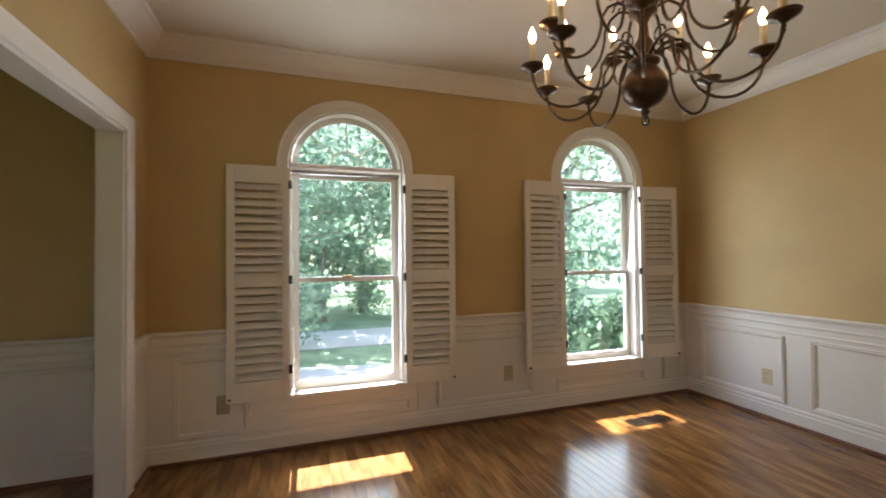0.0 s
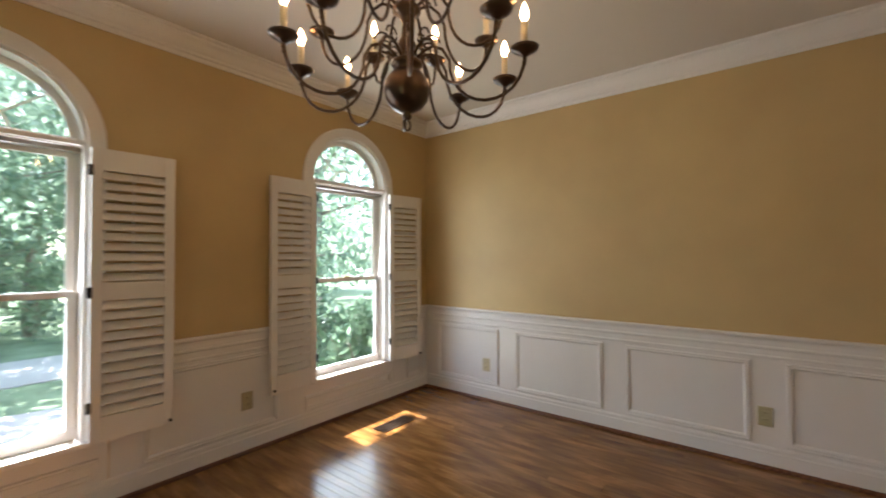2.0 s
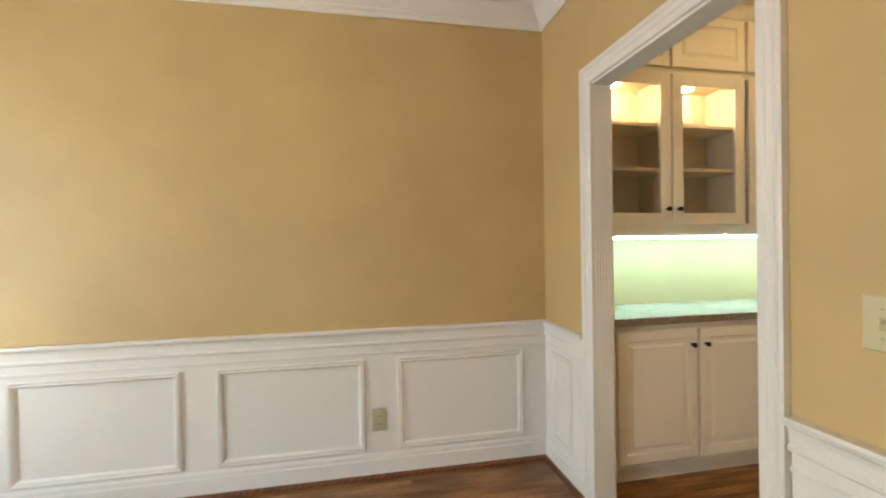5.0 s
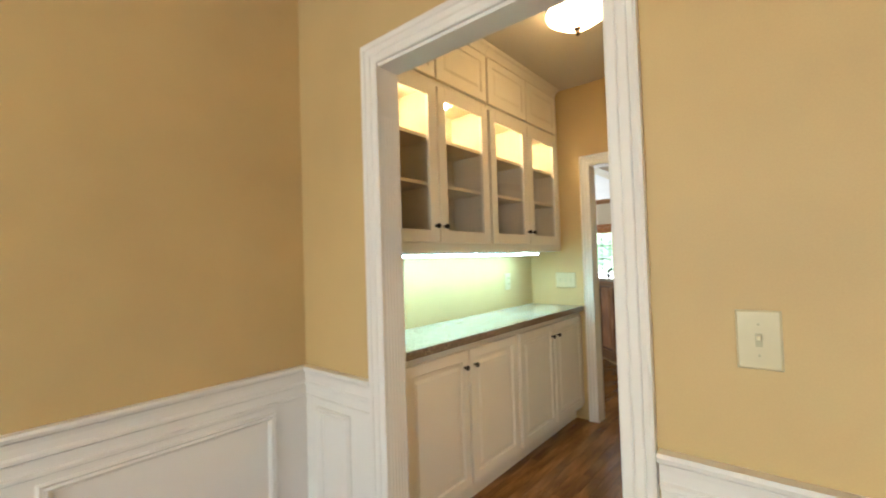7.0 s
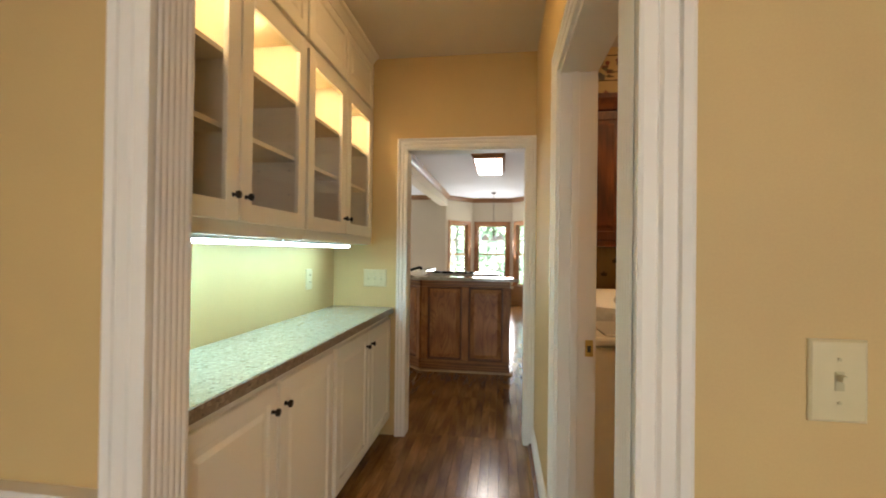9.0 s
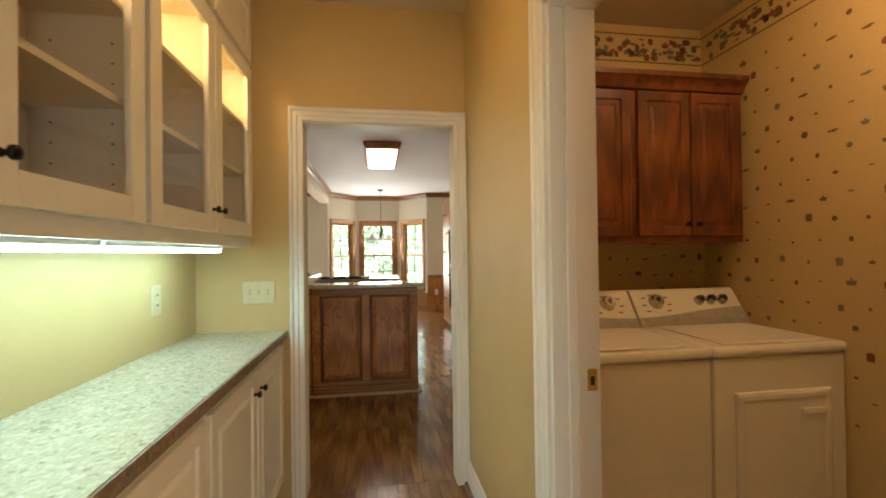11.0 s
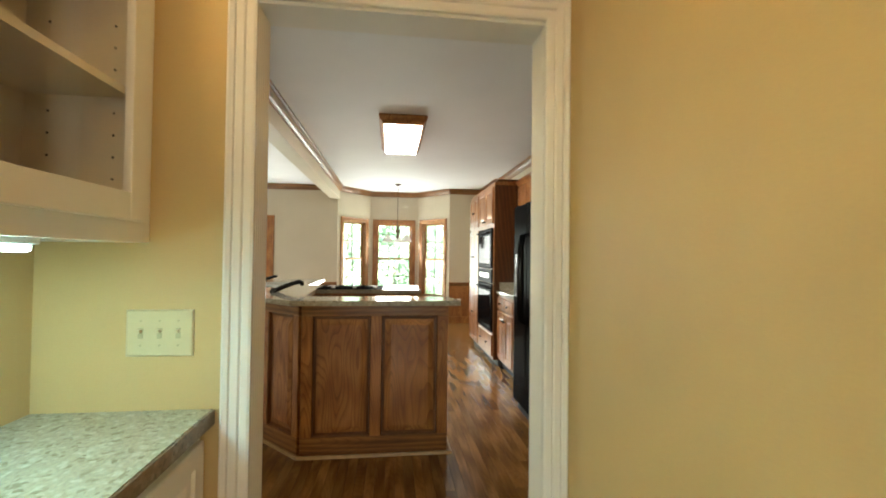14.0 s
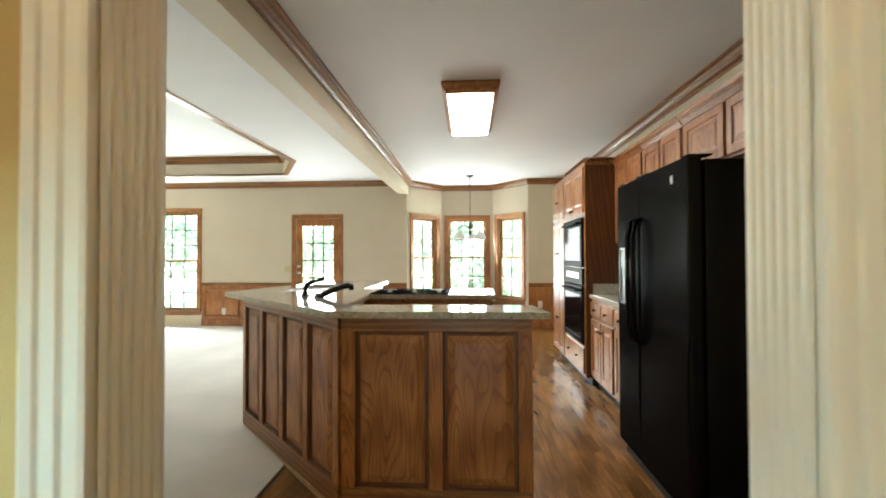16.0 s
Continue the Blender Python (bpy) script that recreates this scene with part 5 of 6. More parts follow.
def oak_window(name, m, s0, s1, z0, z1, cols, rows, label):
    """Local x along the wall, local -y... +y to the room."""
    w = thing(name, label, "window", m, "", "structure")
    path = [(s1, z0), (s1, z1), (s0, z1), (s0, z0)][::-1]
    part("window_frame", casing(bmesh.new(), (0, 0, 0), (1, 0, 0), (0, 1, 0), path, [(0, 0), (0, 0.014), (0.01, 0.018), (0.05, 0.02), (0.066, 0.028), (0.076, 0.024), (0.078, 0)]), OAK, w)
    li = bmesh.new()
    for d in ((s0, s0 + 0.014, z0, z1), (s1 - 0.014, s1, z0, z1), (s0 + 0.014, s1 - 0.014, z1 - 0.014, z1)):
        add_box(li, d[0], d[1], -0.118, -0.001, d[2], d[3])
    part("jamb", li, OAK, w)
    sl = bmesh.new()
    add_box(sl, s0 - 0.09, s1 + 0.09, -0.118, 0.05, z0 - 0.03, z0, 0.004)
    part("window_sill", sl, OAK_TRIM_X, w)
    ap = bmesh.new()
    add_box(ap, s0 - 0.07, s1 + 0.07, 0.001, 0.016, z0 - 0.10, z0 - 0.031, 0.003)
    part("apron", ap, OAK_TRIM_X, w)
    mid = (z0 + z1) / 2
    for nm, a, c, y in (("lower_sash", z0, mid + 0.015, -0.05), ("upper_sash", mid - 0.015, z1 - 0.014, -0.08)):
        s = bmesh.new()
        e = 0.032
        xa, xb = s0 + 0.014, s1 - 0.014
        for d in ((xa, xa + e, a, c), (xb - e, xb, a, c), (xa + e, xb - e, a, a + e), (xa + e, xb - e, c - e, c)):
            add_box(s, d[0], d[1], y - 0.014, y + 0.014, d[2], d[3])
        sash = part(nm, s, OAK, w)
        p = box("pane", (xa + e, xb - e, y - 0.002, y + 0.002, a + e, c - e), PANE, sash)
        p.visible_shadow = False
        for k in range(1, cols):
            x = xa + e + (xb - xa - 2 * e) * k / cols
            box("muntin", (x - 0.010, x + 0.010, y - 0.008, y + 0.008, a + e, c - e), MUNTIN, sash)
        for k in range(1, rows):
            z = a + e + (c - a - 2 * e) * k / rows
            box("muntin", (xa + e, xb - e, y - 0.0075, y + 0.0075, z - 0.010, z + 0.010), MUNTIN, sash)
    return w


for k, (a, d, s0, s1) in enumerate(BAYWIN):
    m = Matrix.Translation((a.x, a.y, 0)) @ Matrix.Rotation(math.atan2(d.y, d.x) + math.pi, 4, "Z") @ Matrix.Scale(1, 4)
    oak_window(f"window_{k + 3}", m, -s1, -s0, 0.50, 1.995, 3 if k == 1 else 2, 2, "oak framed double-hung bay window with divided panes")
oak_window("window_6", pose(0, KY0, 0), 8.315, 9.165, 0.30, 2.11, 3, 3, "oak framed double-hung window with divided panes")


def garden_door():
    d = thing("door_1", "oak glazed garden door with divided panes", "door", pose(5.637, KY0, 0), "", "structure")
    part("door_casing", casing(bmesh.new(), (0, 0, 0), (1, 0, 0), (0, 1, 0), [(0, 0), (0, 1.975), (0.80, 1.975), (0.80, 0)], [(0, 0), (0, 0.014), (0.01, 0.018), (0.05, 0.02), (0.066, 0.028), (0.076, 0.024), (0.078, 0)]), OAK, d)
    f = bmesh.new()
    for q in ((0.006, 0.105, 0.01, 1.974), (0.685, 0.794, 0.01, 1.974), (0.105, 0.685, 0.01, 0.26), (0.105, 0.685, 1.84, 1.974)):
        add_box(f, q[0], q[1], -0.05, -0.01, q[2], q[3])
    leaf = part("door_leaf", f, OAK, d)
    p = box("pane", (0.105, 0.685, -0.032, -0.028, 0.26, 1.84), PANE, leaf)
    p.visible_shadow = False
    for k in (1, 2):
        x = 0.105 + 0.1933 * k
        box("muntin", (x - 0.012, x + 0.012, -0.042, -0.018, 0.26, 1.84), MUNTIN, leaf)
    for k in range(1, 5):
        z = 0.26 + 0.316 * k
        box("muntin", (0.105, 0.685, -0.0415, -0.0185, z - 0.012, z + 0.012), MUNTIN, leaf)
    for z in (0.98, 1.10):
        kb = bmesh.new()
        tube(kb, [(0.742, -0.01, z), (0.742, 0.02, z), (0.742, 0.035, z), (0.742, 0.055, z)], [0.026, 0.012, 0.026, 0.018], 14)
        part("door_knob", kb, STEEL, leaf, "bright metal knob")


garden_door()
wall_plate(pose(6.59, KY0, 1.05, 0, 0, 180), "switch", 0.122, 0.122, 2, label="ivory double switch beside the garden door")

KLIGHT = glowing("lit_kitchen_diffuser", (1.0, 0.97, 0.95), 1.8)


def kitchen_light():
    k = thing("kitchen_ceiling_light", "long oak-framed fluorescent ceiling light with a lit white diffuser", "light", pose(3.257, -5.62, KH))
    f = bmesh.new()
    sweep(f, [(-0.225, -0.61), (0.225, -0.61), (0.225, 0.61), (-0.225, 0.61)], [(0.0, -0.002), (-0.006, -0.02), (0.004, -0.05), (0.03, -0.075), (0.034, -0.09), (0.045, -0.09), (0.045, -0.002)], True)
    part("frame", f, OAK, k)
    d = bmesh.new()
    add_box(d, -0.179, 0.179, -0.564, 0.564, -0.10, -0.06, 0.01)
    part("diffuser", d, KLIGHT, k)


kitchen_light()


def pendant():
    p = thing("pendant_chandelier", "dark bronze hanging light with three white glass shades", "chandelier", pose(3.25, -8.95, 0))
    c = bmesh.new()
    rotary(c, [(0, 2.615), (0.02, 2.62), (0.06, 2.635), (0.065, KH), (0, KH)], 20)
    part("canopy", c, BRONZE, p, smooth=True)
    ch = bmesh.new()
    tube(ch, [(0, 0, 1.86), (0, 0, 2.62)], 0.006, 6)
    part("chain", ch, BRONZE, p)
    b = bmesh.new()
    rotary(b, [(0, 1.62), (0.02, 1.64), (0.03, 1.68), (0.015, 1.72), (0.03, 1.75), (0.045, 1.775), (0.02, 1.80), (0.03, 1.83), (0.01, 1.86), (0, 1.87)], 18)
    part("body", b, BRONZE, p, smooth=True)
    shade_mat = painted("white_glass_shade", (0.8, 0.8, 0.78), 0.25, 0.02)
    for k in range(3):
        m = pose(0, 0, 0, 0, 0, 25 + 120 * k)
        a = bmesh.new()
        tube(a, [(0.02, 0, 1.76), (0.08, 0, 1.80), (0.15, 0, 1.79), (0.19, 0, 1.74), (0.20, 0, 1.70)], 0.008, 8)
        part("arm", a, BRONZE, p, smooth=True).matrix_local = m
        s = bmesh.new()
        rotary(s, [(0.02, 1.70), (0.04, 1.68), (0.07, 1.63), (0.095, 1.585), (0.10, 1.57), (0.094, 1.572), (0.065, 1.62), (0.035, 1.67), (0.018, 1.69)], 20, (0.20, 0, 0), False)
        part("shade", s, shade_mat, p, smooth=True).matrix_local = m


pendant()


def fridge():
    """Local x to the viewer's right (world +y), -y to the viewer (world +x)."""
    f = thing("refrigerator", "black side-by-side refrigerator with a water dispenser", "refrigerator", pose(2.205, -4.66, 0, 0, 0, 90))
    w, h = 0.92, 1.75
    b = bmesh.new()
    add_box(b, 0, w, 0.0, 0.66, 0.03, h - 0.02, 0.006)
    part("cabinet_body", b, APPLIANCE_BLACK, f)
    g = bmesh.new()
    add_box(g, 0.02, w - 0.02, -0.03, 0.02, 0.0, 0.07)
    part("kick_grille", g, DARK, f)
    for nm, a, c in (("freezer_door", 0.003, 0.357), ("fridge_door", 0.363, w - 0.003)):
        d = bmesh.new()
        add_box(d, a, c, -0.075, -0.006, 0.085, h, 0.014)
        dd = part(nm, d, APPLIANCE_BLACK, f)
        hx = c - 0.035 if nm == "freezer_door" else a + 0.035
        k = bmesh.new()
        tube(k, [(hx, -0.07, 1.50), (hx, -0.11, 1.48), (hx, -0.125, 1.40), (hx, -0.128, 1.2), (hx, -0.125, 0.90), (hx, -0.11, 0.80), (hx, -0.07, 0.78)], [0.014, 0.015, 0.016, 0.016, 0.016, 0.015, 0.014], 10)
        part("handle", k, APPLIANCE_BLACK, dd, smooth=True)
        for x in (a + 0.05, c - 0.05):
            hg = bmesh.new()
            add_box(hg, x - 0.03, x + 0.03, -0.06, 0.05, h + 0.001, h + 0.009, 0.003)
            part("hinge_cover", hg, APPLIANCE_BLACK, dd)
        if nm == "freezer_door":
            fr = bmesh.new()
            rings(fr, 0.20, 0.36, [(0, 0), (0, 0.006), (0.006, 0.010), (0.014, 0.010), (0.018, 0.004)], a + 0.06, 0.98, -0.075)
            disp = part("dispenser_frame", fr, plain("dark_grey_plastic", (0.05, 0.05, 0.055), 0.3), dd)
            pn = bmesh.new()
            add_box(pn, a + 0.08, a + 0.24, -0.082, -0.0755, 1.21, 1.31)
            part("dispenser_panel", pn, plain("grey_panel", (0.20, 0.21, 0.22), 0.2), disp)
        else:
            bd = bmesh.new()
            add_box(bd, c - 0.16, c - 0.135, -0.078, -0.0745, 1.64, 1.68)
            part("badge", bd, STEEL, dd)


fridge()


def oak_base(y0, width):
    return base_unit(pose(2.07, y0, 0, 0, 0, 90), width, 0.575, 0.87, OAK, "stained oak base cabinet with drawers and doors", "cabinet", 0.10, 1, "kitchen base cabinets", DARK)


oak_base(-5.33, 0.65)
oak_base(-5.99, 0.65)
kt = thing("kitchen_worktop", "grey-beige granite worktop with a low upstand", "countertop", pose(0, 0, 0))
kb = bmesh.new()
add_box(kb, KX0 + 0.002, 2.095, -5.992, -4.675, 0.872, 0.91, 0.003)
part("slab", kb, GRANITE, kt)
ku = bmesh.new()
add_box(ku, KX0 + 0.002, KX0 + 0.022, -5.992, -4.675, 0.911, 1.01, 0.002)
add_box(ku, KX0 + 0.022, 2.06, -5.992, -5.974, 0.911, 1.01, 0.002)
part("upstand", ku, GRANITE, kt)


def oak_upper(y0, width, z0, z1, depth=0.33, doors=2):
    u = thing("kitchen_wall_cabinet", "stained oak wall cabinet with raised-panel doors", "cabinet", pose(KX0 + 0.004 + depth, y0, 0, 0, 0, 90), "kitchen wall cabinets")
    b = bmesh.new()
    add_box(b, 0.001, width - 0.001, 0, depth, z0, z1)
    part("body", b, OAK, u)
    w = width / doors
    for k in range(doors):
        raised_door(u, k * w + 0.012, z0 + 0.015, w - 0.024, z1 - z0 - 0.05, OAK)
    cr = bmesh.new()
    prof = [(0.0, z1 - 0.03), (-0.012, z1 - 0.028), (-0.03, z1), (-0.05, z1 + 0.02), (-0.054, z1 + 0.04), (0.0, z1 + 0.04)]
    v = [[cr.verts.new((x, y, z)) for y, z in prof] for x in (0.0005, width - 0.0005)]
    for j in range(len(prof)):
        q = (j + 1) % len(prof)
        cr.faces.new((v[0][j], v[1][j], v[1][q], v[0][q]))
    for r in v:
        cr.faces.new(r)
    part("crown", cr, OAK, u)
    return u


oak_upper(-3.72, 0.74, 1.83, 2.19)
oak_upper(-4.68, 0.95, 1.83, 2.19)
oak_upper(-5.34, 0.65, 1.40, 2.19)
oak_upper(-6.00, 0.65, 1.40, 2.19)


def oven_tower():
    """Tall oak cabinet with a wall oven pair."""
    o = thing("oven_cabinet", "tall stained oak cabinet holding black double wall ovens", "cabinet", pose(2.125, -6.86, 0, 0, 0, 90))
    w, dep = 0.85, 0.62
    b = bmesh.new()
    add_box(b, 0.001, w - 0.001, 0, dep, 0.08, 2.22)
    part("body", b, OAK, o)
    box("side_panel", (w - 0.0008, w + 0.004, 0.004, dep - 0.004, 0.085, 2.185), OAK_SIDE, o, 0, "darker oak side panel")
    box("toe_kick", (0.001, w - 0.001, 0.06, dep, 0, 0.0795), DARK, o)
    for k in range(2):
        raised_door(o, 0.03 + k * 0.40, 1.72, 0.385, 0.45, OAK, (0.385 if k == 0 else 0.465, 1.76))
    glass = enamel_black("oven_glass", 0.07, 0.06)
    for nm, z0, z1 in (("upper_oven", 1.17, 1.67), ("lower_oven", 0.40, 0.98)):
        f = bmesh.new()
        rings(f, 0.76, z1 - z0, [(0, 0), (0, 0.022), (0.008, 0.028), (0.05, 0.028), (0.055, 0.024)], 0.045, z0)
        ov = part(nm, f, APPLIANCE_BLACK, o, "black oven door")
        box("oven_window", (0.10, 0.75, -0.029, -0.0245, z0 + 0.06, z1 - 0.09), glass, ov)
        h = bmesh.new()
        tube(h, [(0.11, -0.028, z1 - 0.05), (0.11, -0.065, z1 - 0.05), (0.74, -0.065, z1 - 0.05), (0.74, -0.028, z1 - 0.05)], 0.011, 8)
        part("handle", h, APPLIANCE_BLACK, ov)
    box("control_panel", (0.045, 0.805, -0.026, -0.0005, 0.99, 1.16), APPLIANCE_BLACK, o)
    box("display", (0.16, 0.69, -0.0285, -0.0262, 1.05, 1.11), plain("pale_display", (0.55, 0.58, 0.45), 0.3), o)
    d = part("drawer", rings(bmesh.new(), 0.79, 0.26, [(0, 0), (0, 0.014), (0.006, 0.02), (0.03, 0.02)], 0.03, 0.11), OAK, o)
    knob(d, 0.25, 0.25)
    knob(d, 0.60, 0.25)
    cr = bmesh.new()
    sweep(cr, [(w + 0.0, 0.62), (w, 0.0), (0.0, 0.0)], [(0.0, 2.19), (-0.02, 2.2), (-0.045, 2.235), (-0.06, 2.26), (0.0, 2.26)][::-1])
    part("crown", cr, OAK, o)
    return o


oven_tower()
tc = thing("tall_cabinet", "tall stained oak pantry cabinet beside the ovens", "cabinet", pose(2.125, -7.50, 0, 0, 0, 90))
tb = bmesh.new()
add_box(tb, 0.001, 0.637, 0, 0.62, 0.08, 2.22)
part("body", tb, OAK, tc)
box("toe_kick", (0.001, 0.637, 0.06, 0.62, 0, 0.0795), DARK, tc)
for z0, z1 in ((0.10, 0.92), (0.94, 1.68), (1.72, 2.17)):
    for k in range(2):
        raised_door(tc, 0.015 + k * 0.305, z0, 0.295, z1 - z0, OAK, ((0.28 if k == 0 else 0.35), (z0 + z1) / 2))

# ---- outdoors ----
GRASS = painted("lawn_grass", (0.19, 0.25, 0.15), 0.9, 0.3, 60, 0.6, 0.1)
CONCRETE = painted("pale_driveway", (0.42, 0.40, 0.37), 0.8, 0.08, 90, 0.3, 0.2)
BARK = plain("tree_bark", (0.24, 0.21, 0.17), 0.9, 0, 0.2, 0.35, 8)
BRICKY = painted("outer_wall_paint", (0.45, 0.40, 0.34), 0.8, 0.1)


def leafy(name, a, c):
    m, n, l, b = material(name, 0.55, 0, 0.3)
    g = n.new("ShaderNodeNewGeometry")
    r = ramp(n, [(0.0, a), (1.0, c)])
    l.new(g.outputs["Random Per Island"], r.inputs[0])
    l.new(r.outputs[0], b.inputs["Base Color"])
    t = n.new("ShaderNodeBsdfTranslucent")
    l.new(r.outputs[0], t.inputs[0])
    x = n.new("ShaderNodeMixShader")
    x.inputs[0].default_value = 0.65
    l.new(b.outputs[0], x.inputs[1])
    l.new(t.outputs[0], x.inputs[2])
    l.new(x.outputs[0], n["Material Output"].inputs[0])
    return m


LEAF = leafy("tree_leaf", (0.17, 0.25, 0.17), (0.35, 0.45, 0.32))
LEAF_DARK = leafy("shrub_leaf", (0.12, 0.20, 0.12), (0.24, 0.34, 0.22))
slab("ground", [(-160, -160), (160, -160), (160, 160), (-160, 160)], -1.6, -0.80, GRASS, "mown lawn around the house", "ground")
slab("driveway", [(-14, 5.6), (1.6, 6.0), (3.4, 7.2), (3.6, 8.6), (1.0, 9.2), (-14, 8.8)], -0.80, -0.785, CONCRETE, "pale sunlit concrete driveway", "driveway")
slab("road", [(-60, 10.6), (4, 10.8), (20, 13.5), (70, 26), (70, 30), (18, 16.5), (4, 13.2), (-60, 13.0)], -0.80, -0.78, CONCRETE, "pale street beyond the lawn", "road")
slab("patio", rect(1.0, 10.0, -14.5, -10.3), -0.80, -0.20, CONCRETE, "pale concrete patio behind the house", "patio")
foot = bmesh.new()
add_box(foot, -2.9, 4.6, Y1 + 0.141, Y1 + 0.30, -0.85, -0.002)
tagged(part("foundation", foot, BRICKY), "painted house foundation", "foundation", "", "structure")
# Unseen overhang, its depth chosen to shorten the sun patch on the dining floor.
roof = bmesh.new()
add_box(roof, -3.4, 10.8, Y1 - 0.6, Y1 + 1.70, 3.02, 3.14)
tagged(part("roof_eave", roof, WHITE), "white roof overhang above the front windows", "roof", "", "structure")
roof = bmesh.new()
add_box(roof, -3.4, 10.8, -10.9, Y1 - 0.61, 3.14, 3.26)
tagged(part("roof_deck", roof, BRICKY), "roof over the house", "roof", "", "structure")

leaf_rng = random.Random(11)


def leaf_cloud(bm, centre, spread, count, size, rng):
    for _ in range(count):
        while True:
            p = Vector((rng.uniform(-1, 1), rng.uniform(-1, 1), rng.uniform(-1, 1)))
            if p.length < 1:
                break
        c = Vector(centre) + Vector((p.x * spread[0], p.y * spread[1], p.z * spread[2]))
        a = Vector((rng.gauss(0, 1), rng.gauss(0, 1), rng.gauss(0, 1))).normalized()
        b = a.cross(Vector((rng.gauss(0, 1), rng.gauss(0, 1), rng.gauss(0, 1)))).normalized()
        s = size * rng.uniform(0.6, 1.3)
        bm.faces.new([bm.verts.new(q) for q in (c - a * s, c + b * s * 0.42, c + a * s, c - b * s * 0.42)])


def tree_base(seed, height, clear, leaf):
    rng = random.Random(seed)
    t = thing("tree", "tall leafy deciduous tree in full summer leaf", "tree", pose(0, 0, 0), "garden trees")
    tr = bmesh.new()
    lean = Vector((rng.uniform(-0.4, 0.4), rng.uniform(-0.4, 0.4)))
    r0 = height * 0.012 + 0.04
    pts, rads = [], []
    for k in range(9):
        u = k / 8
        pts.append((lean.x * u * u + rng.uniform(-0.05, 0.05), lean.y * u * u + rng.uniform(-0.05, 0.05), -0.2 + u * height * 0.95))
        rads.append(r0 * (1 - 0.85 * u) * (1.35 if k == 0 else 1))
    tube(tr, pts, rads, 10)
    clumps = []
    for k in range(18):
        u = clear + (0.98 - clear) * (k + 0.5) / 18
        a = k * 2.4 + rng.uniform(-0.5, 0.5)
        reach = height * (0.30 - 0.20 * abs(u - 0.55)) * rng.uniform(0.7, 1.15)
        b = Vector((lean.x * u * u, lean.y * u * u, u * height * 0.93))
        e = b + Vector((math.cos(a) * reach, math.sin(a) * reach, height * rng.uniform(0.0, 0.10)))
        mid = (b + e) / 2 + Vector((0, 0, 0.15))
        tube(tr, [b, mid, e], [r0 * 0.4 * (1.1 - u), r0 * 0.25 * (1.1 - u), 0.015], 6)
        clumps += [(e, 1.0), (mid, 0.75), ((mid + e) / 2 + Vector((rng.uniform(-0.4, 0.4), rng.uniform(-0.4, 0.4), 0.2)), 0.8)]
    part("trunk", tr, BARK, t, smooth=True)
    lv = bmesh.new()
    for c, s in clumps:
        q = height * 0.095 * s
        leaf_cloud(lv, c, (q * 1.3, q * 1.3, q * 0.75), int(150 * s), leaf, rng)
    part("crown", lv, LEAF, t)
    return t


TREES = [tree_base(3, 11.0, 0.07, 0.13), tree_base(8, 13.0, 0.10, 0.15), tree_base(21, 9.0, 0.05, 0.11)]
SPOTS = [(5.9, 10.5), (0.2, 15.4), (-4.0, 17.0), (1.5, 20.0), (10.5, 14.5), (14.0, 21.0), (9.0, 26.0), (-8.0, 23.0), (3.5, 27.0), (17.0, 13.0), (-1.0, 26.0), (19.0, 26.0), (13.0, 29.0), (24.0, 19.0),
         (16.0, 25.0), (-5.0, 29.0), (3.4, 19.5), (6.4, 19.0),
         (1.0, -19.0), (5.5, -21.0), (9.5, -18.0), (13.0, -22.0), (-3.0, -22.0), (3.2, -26.0), (8.0, -27.0), (16.0, -17.0), (0.0, -30.0), (12.0, -30.0)]
for k, (x, y) in enumerate(SPOTS):
    s = 0.9 + 0.3 * ((k * 37) % 10) / 10
    m = pose(x, y, -0.80, 0, 0, 67 * k)
    src = TREES[k % 3]
    if k < 3:
        src.matrix_world = m @ Matrix.Scale(s, 4)
        t = src
    else:
        t = copy_thing(src, m)
        t.scale = (s, s, s)

for x, y, turn, s in ((0.05, 9.9, 40, 0.78), (1.5, 15.2, 130, 0.72), (3.0, 17.0, 250, 0.80)):
    copy_thing(TREES[2], pose(x, y, -0.80, 0, 0, turn)).scale = (s, s, s)


def shrub_base(seed):
    rng = random.Random(seed)
    s = thing("shrub", "dense broad-leaved evergreen shrub", "shrub", pose(0, 0, 0), "garden shrubs")
    st = bmesh.new()
    for k in range(7):
        a = 0.9 * k
        tube(st, [(0, 0, -0.1), (0.2 * math.cos(a), 0.2 * math.sin(a), 0.4), (0.45 * math.cos(a), 0.45 * math.sin(a), 0.85)], [0.03, 0.02, 0.008], 6)
    part("stems", st, BARK, s)
    lv = bmesh.new()
    for k in range(26):
        a, r, z = rng.uniform(0, 6.28), rng.uniform(0, 0.6), rng.uniform(0.15, 1.15)
        leaf_cloud(lv, (r * math.cos(a), r * math.sin(a), z), (0.3, 0.3, 0.22), 75, 0.06, rng)
    part("foliage", lv, LEAF_DARK, s)
    return s


SHRUB = shrub_base(4)
BUSHES = [(5.2, 6.3), (6.0, 7.4), (6.9, 6.0), (5.5, 8.2), (7.4, 8.3), (8.4, 7.0), (4.9, 5.3), (6.4, 9.0), (-0.7, 10.4), (9.0, 9.2),
          (-3.0, 21.0), (-1.0, 22.5), (1.5, 23.5), (4.0, 22.0), (7.0, 21.0), (-6.0, 25.0), (10.0, 20.0),
          (2.0, -16.5), (4.0, -17.0), (6.0, -16.5), (8.0, -17.0), (10.0, -16.0)]
for k, (x, y) in enumerate(BUSHES):
    s = 0.85 + 0.5 * ((k * 53) % 10) / 10
    m = pose(x, y, -0.82, 0, 0, 101 * k)
    if k == 0:
        SHRUB.matrix_world = m @ Matrix.Scale(s, 4)
    else:
        copy_thing(SHRUB, m).scale = (s, s, s)
far = bmesh.new()
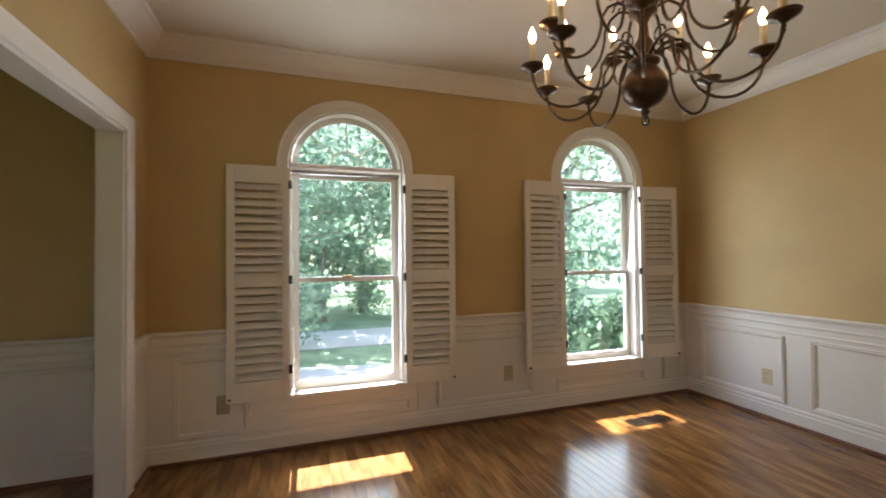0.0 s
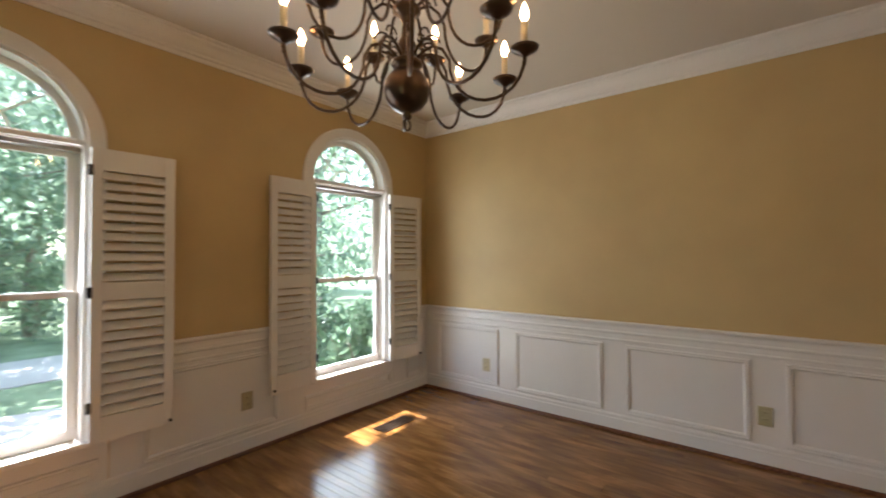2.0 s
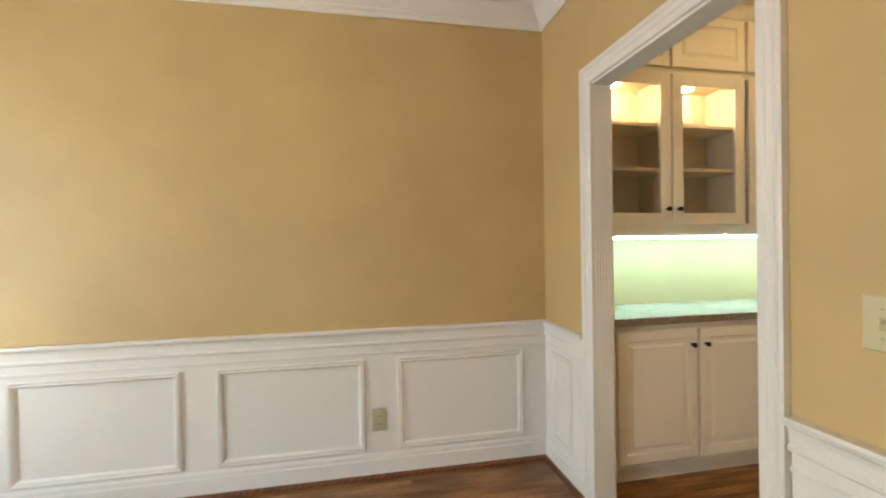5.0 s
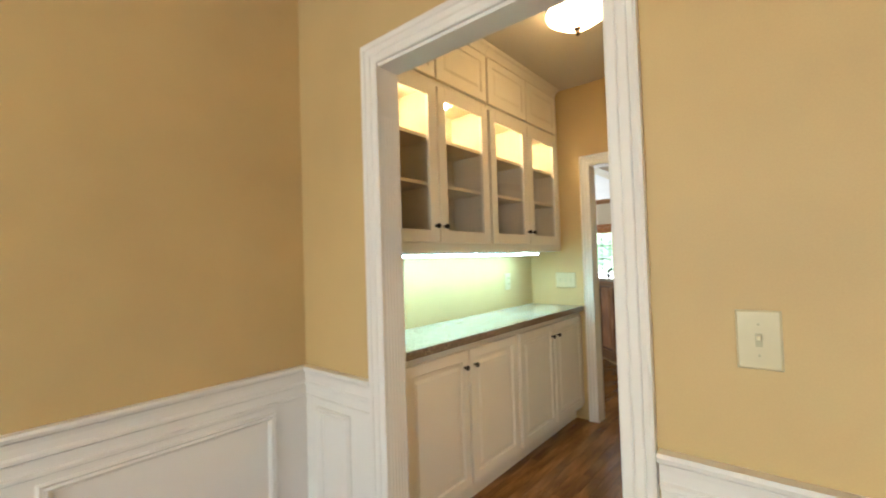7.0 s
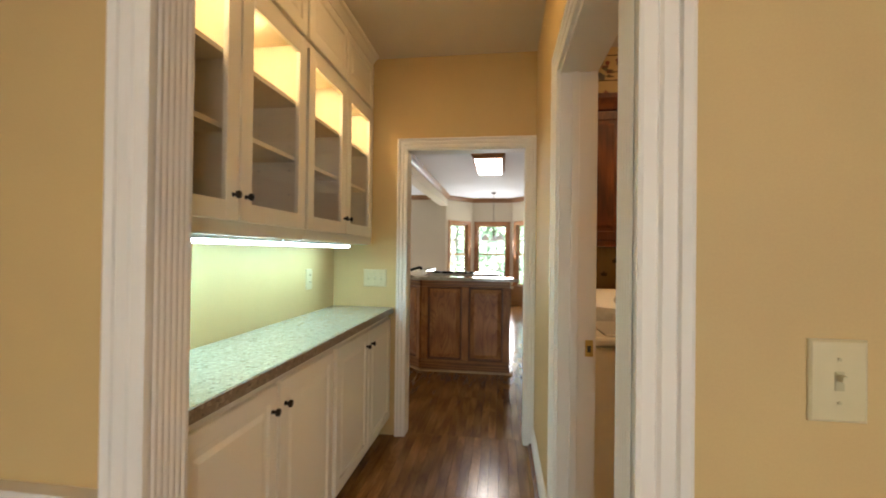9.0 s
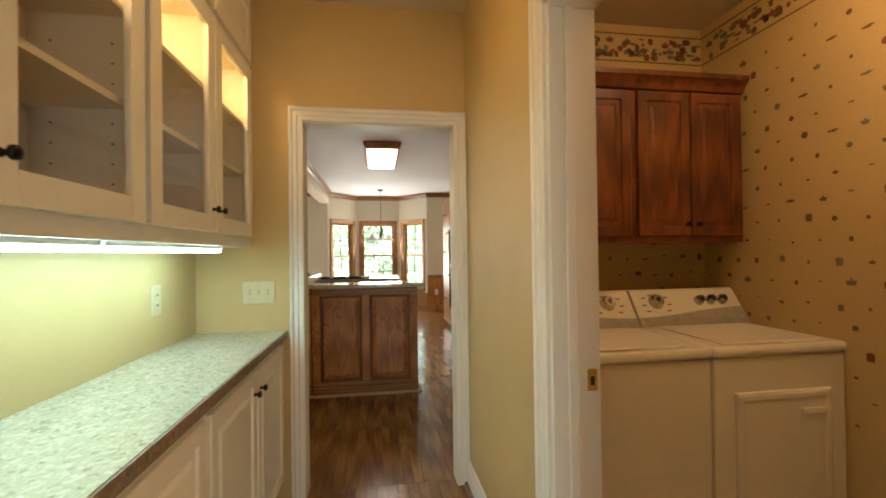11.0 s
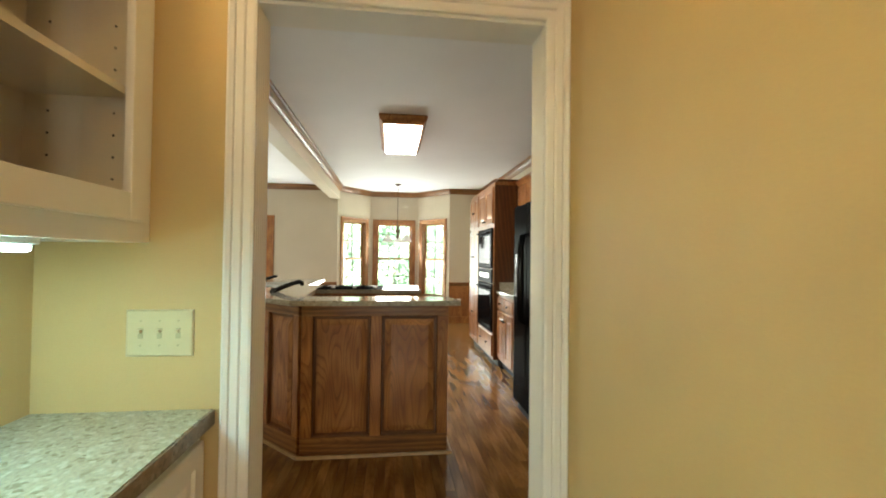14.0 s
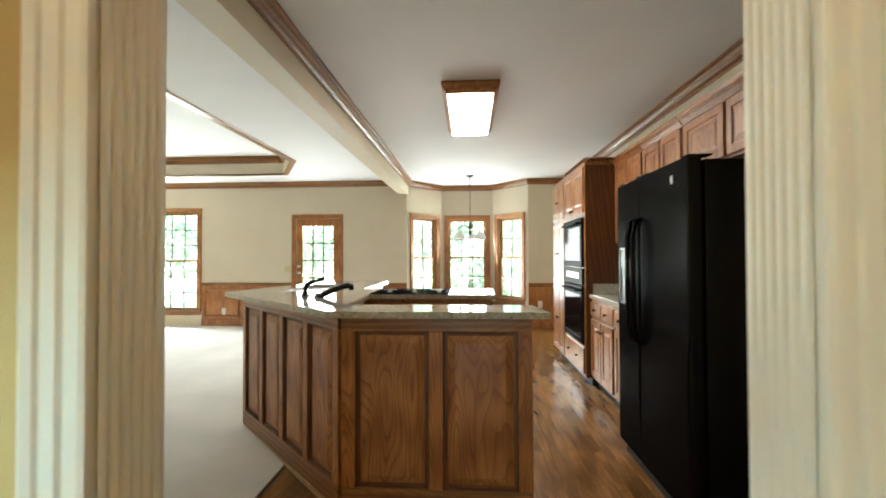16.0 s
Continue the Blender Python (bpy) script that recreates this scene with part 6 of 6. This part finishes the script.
fr = random.Random(2)
for k in range(160):
    a = math.pi * 2 * k / 160
    r = 62 + fr.uniform(-5, 5)
    leaf_cloud(far, (r * math.cos(a), r * math.sin(a), 4.5 + fr.uniform(-1, 3)), (3.2, 3.2, 5.5), 150, 0.7, fr)
tagged(part("far_woods", far, LEAF), "distant green woods around the garden", "woods", "", "stuff")

# ---- floor boards ----
BOARD_W = 0.057
board_rng = random.Random(9)
board_meshes = {}


def board_mesh(length, mat, width=BOARD_W):
    key = (length, mat.name, width)
    if key not in board_meshes:
        bm = bmesh.new()
        w = width / 2 - 0.0004
        l = length / 2 - 0.0004
        lo = [bm.verts.new(p) for p in ((-w, -l, -0.0058), (w, -l, -0.0058), (w, l, -0.0058), (-w, l, -0.0058))]
        md = [bm.verts.new(p) for p in ((-w, -l, -0.0008), (w, -l, -0.0008), (w, l, -0.0008), (-w, l, -0.0008))]
        hi = [bm.verts.new(p) for p in ((-w + 0.0007, -l + 0.0007, 0), (w - 0.0007, -l + 0.0007, 0), (w - 0.0007, l - 0.0007, 0), (-w + 0.0007, l - 0.0007, 0))]
        for a, c in ((lo, md), (md, hi)):
            for i in range(4):
                bm.faces.new((a[i], a[(i + 1) % 4], c[(i + 1) % 4], c[i]))
        bm.faces.new(hi)
        bmesh.ops.recalc_face_normals(bm, faces=bm.faces)
        me = bpy.data.meshes.new("plank")
        bm.to_mesh(me)
        bm.free()
        me.materials.append(mat)
        board_meshes[key] = me
    return board_meshes[key]


def lay(floor, x0, x1, y0, y1, mat, lengths=(0.6, 0.9, 1.2, 1.5), width=BOARD_W):
    """Strip boards along y, in random lengths; the last of a row fills up."""
    owner = bpy.data.objects[floor]
    n = max(1, round((x1 - x0) / width))
    for i in range(n):
        x = x0 + (i + 0.5) * width
        y = y0
        while y1 - y > 0.02:
            l = board_rng.choice(lengths)
            if y1 - y - l < 0.35:
                l = round(y1 - y, 3)
            o = new("plank", board_mesh(l, mat, width))
            o.parent = owner
            o.location = (x, y + l / 2, 0)
            y += l


lay("floor_dining", X0 - 0.06, X1, Y0 - 0.058, Y1, OAK_FLOOR_Y, (0.9, 1.2, 1.5, 1.8))
lay("floor_dining", -2.6, X0 - 0.06, 1.5, Y1, OAK_FLOOR_Y, (1.2, 2.2))
lay("floor_dining", -2.6, X0 - 0.06, Y0 - 0.058, 1.5, OAK_FLOOR_Y, (1.558,), BOARD_W)
lay("floor_pantry", PX0, X1, KY1 + 0.06, Y0 - 0.06, OAK_FLOOR_Y, (0.9, 1.2, 1.5))
lay("floor_kitchen", KX0, 4.42, -7.6, KY1 + 0.06, OAK_FLOOR_Y, (0.9, 1.2, 1.5, 1.8))
lay("floor_kitchen", KX0, 4.42, -10.1, -7.6, OAK_FLOOR_Y, (2.5,), BOARD_W * 2)
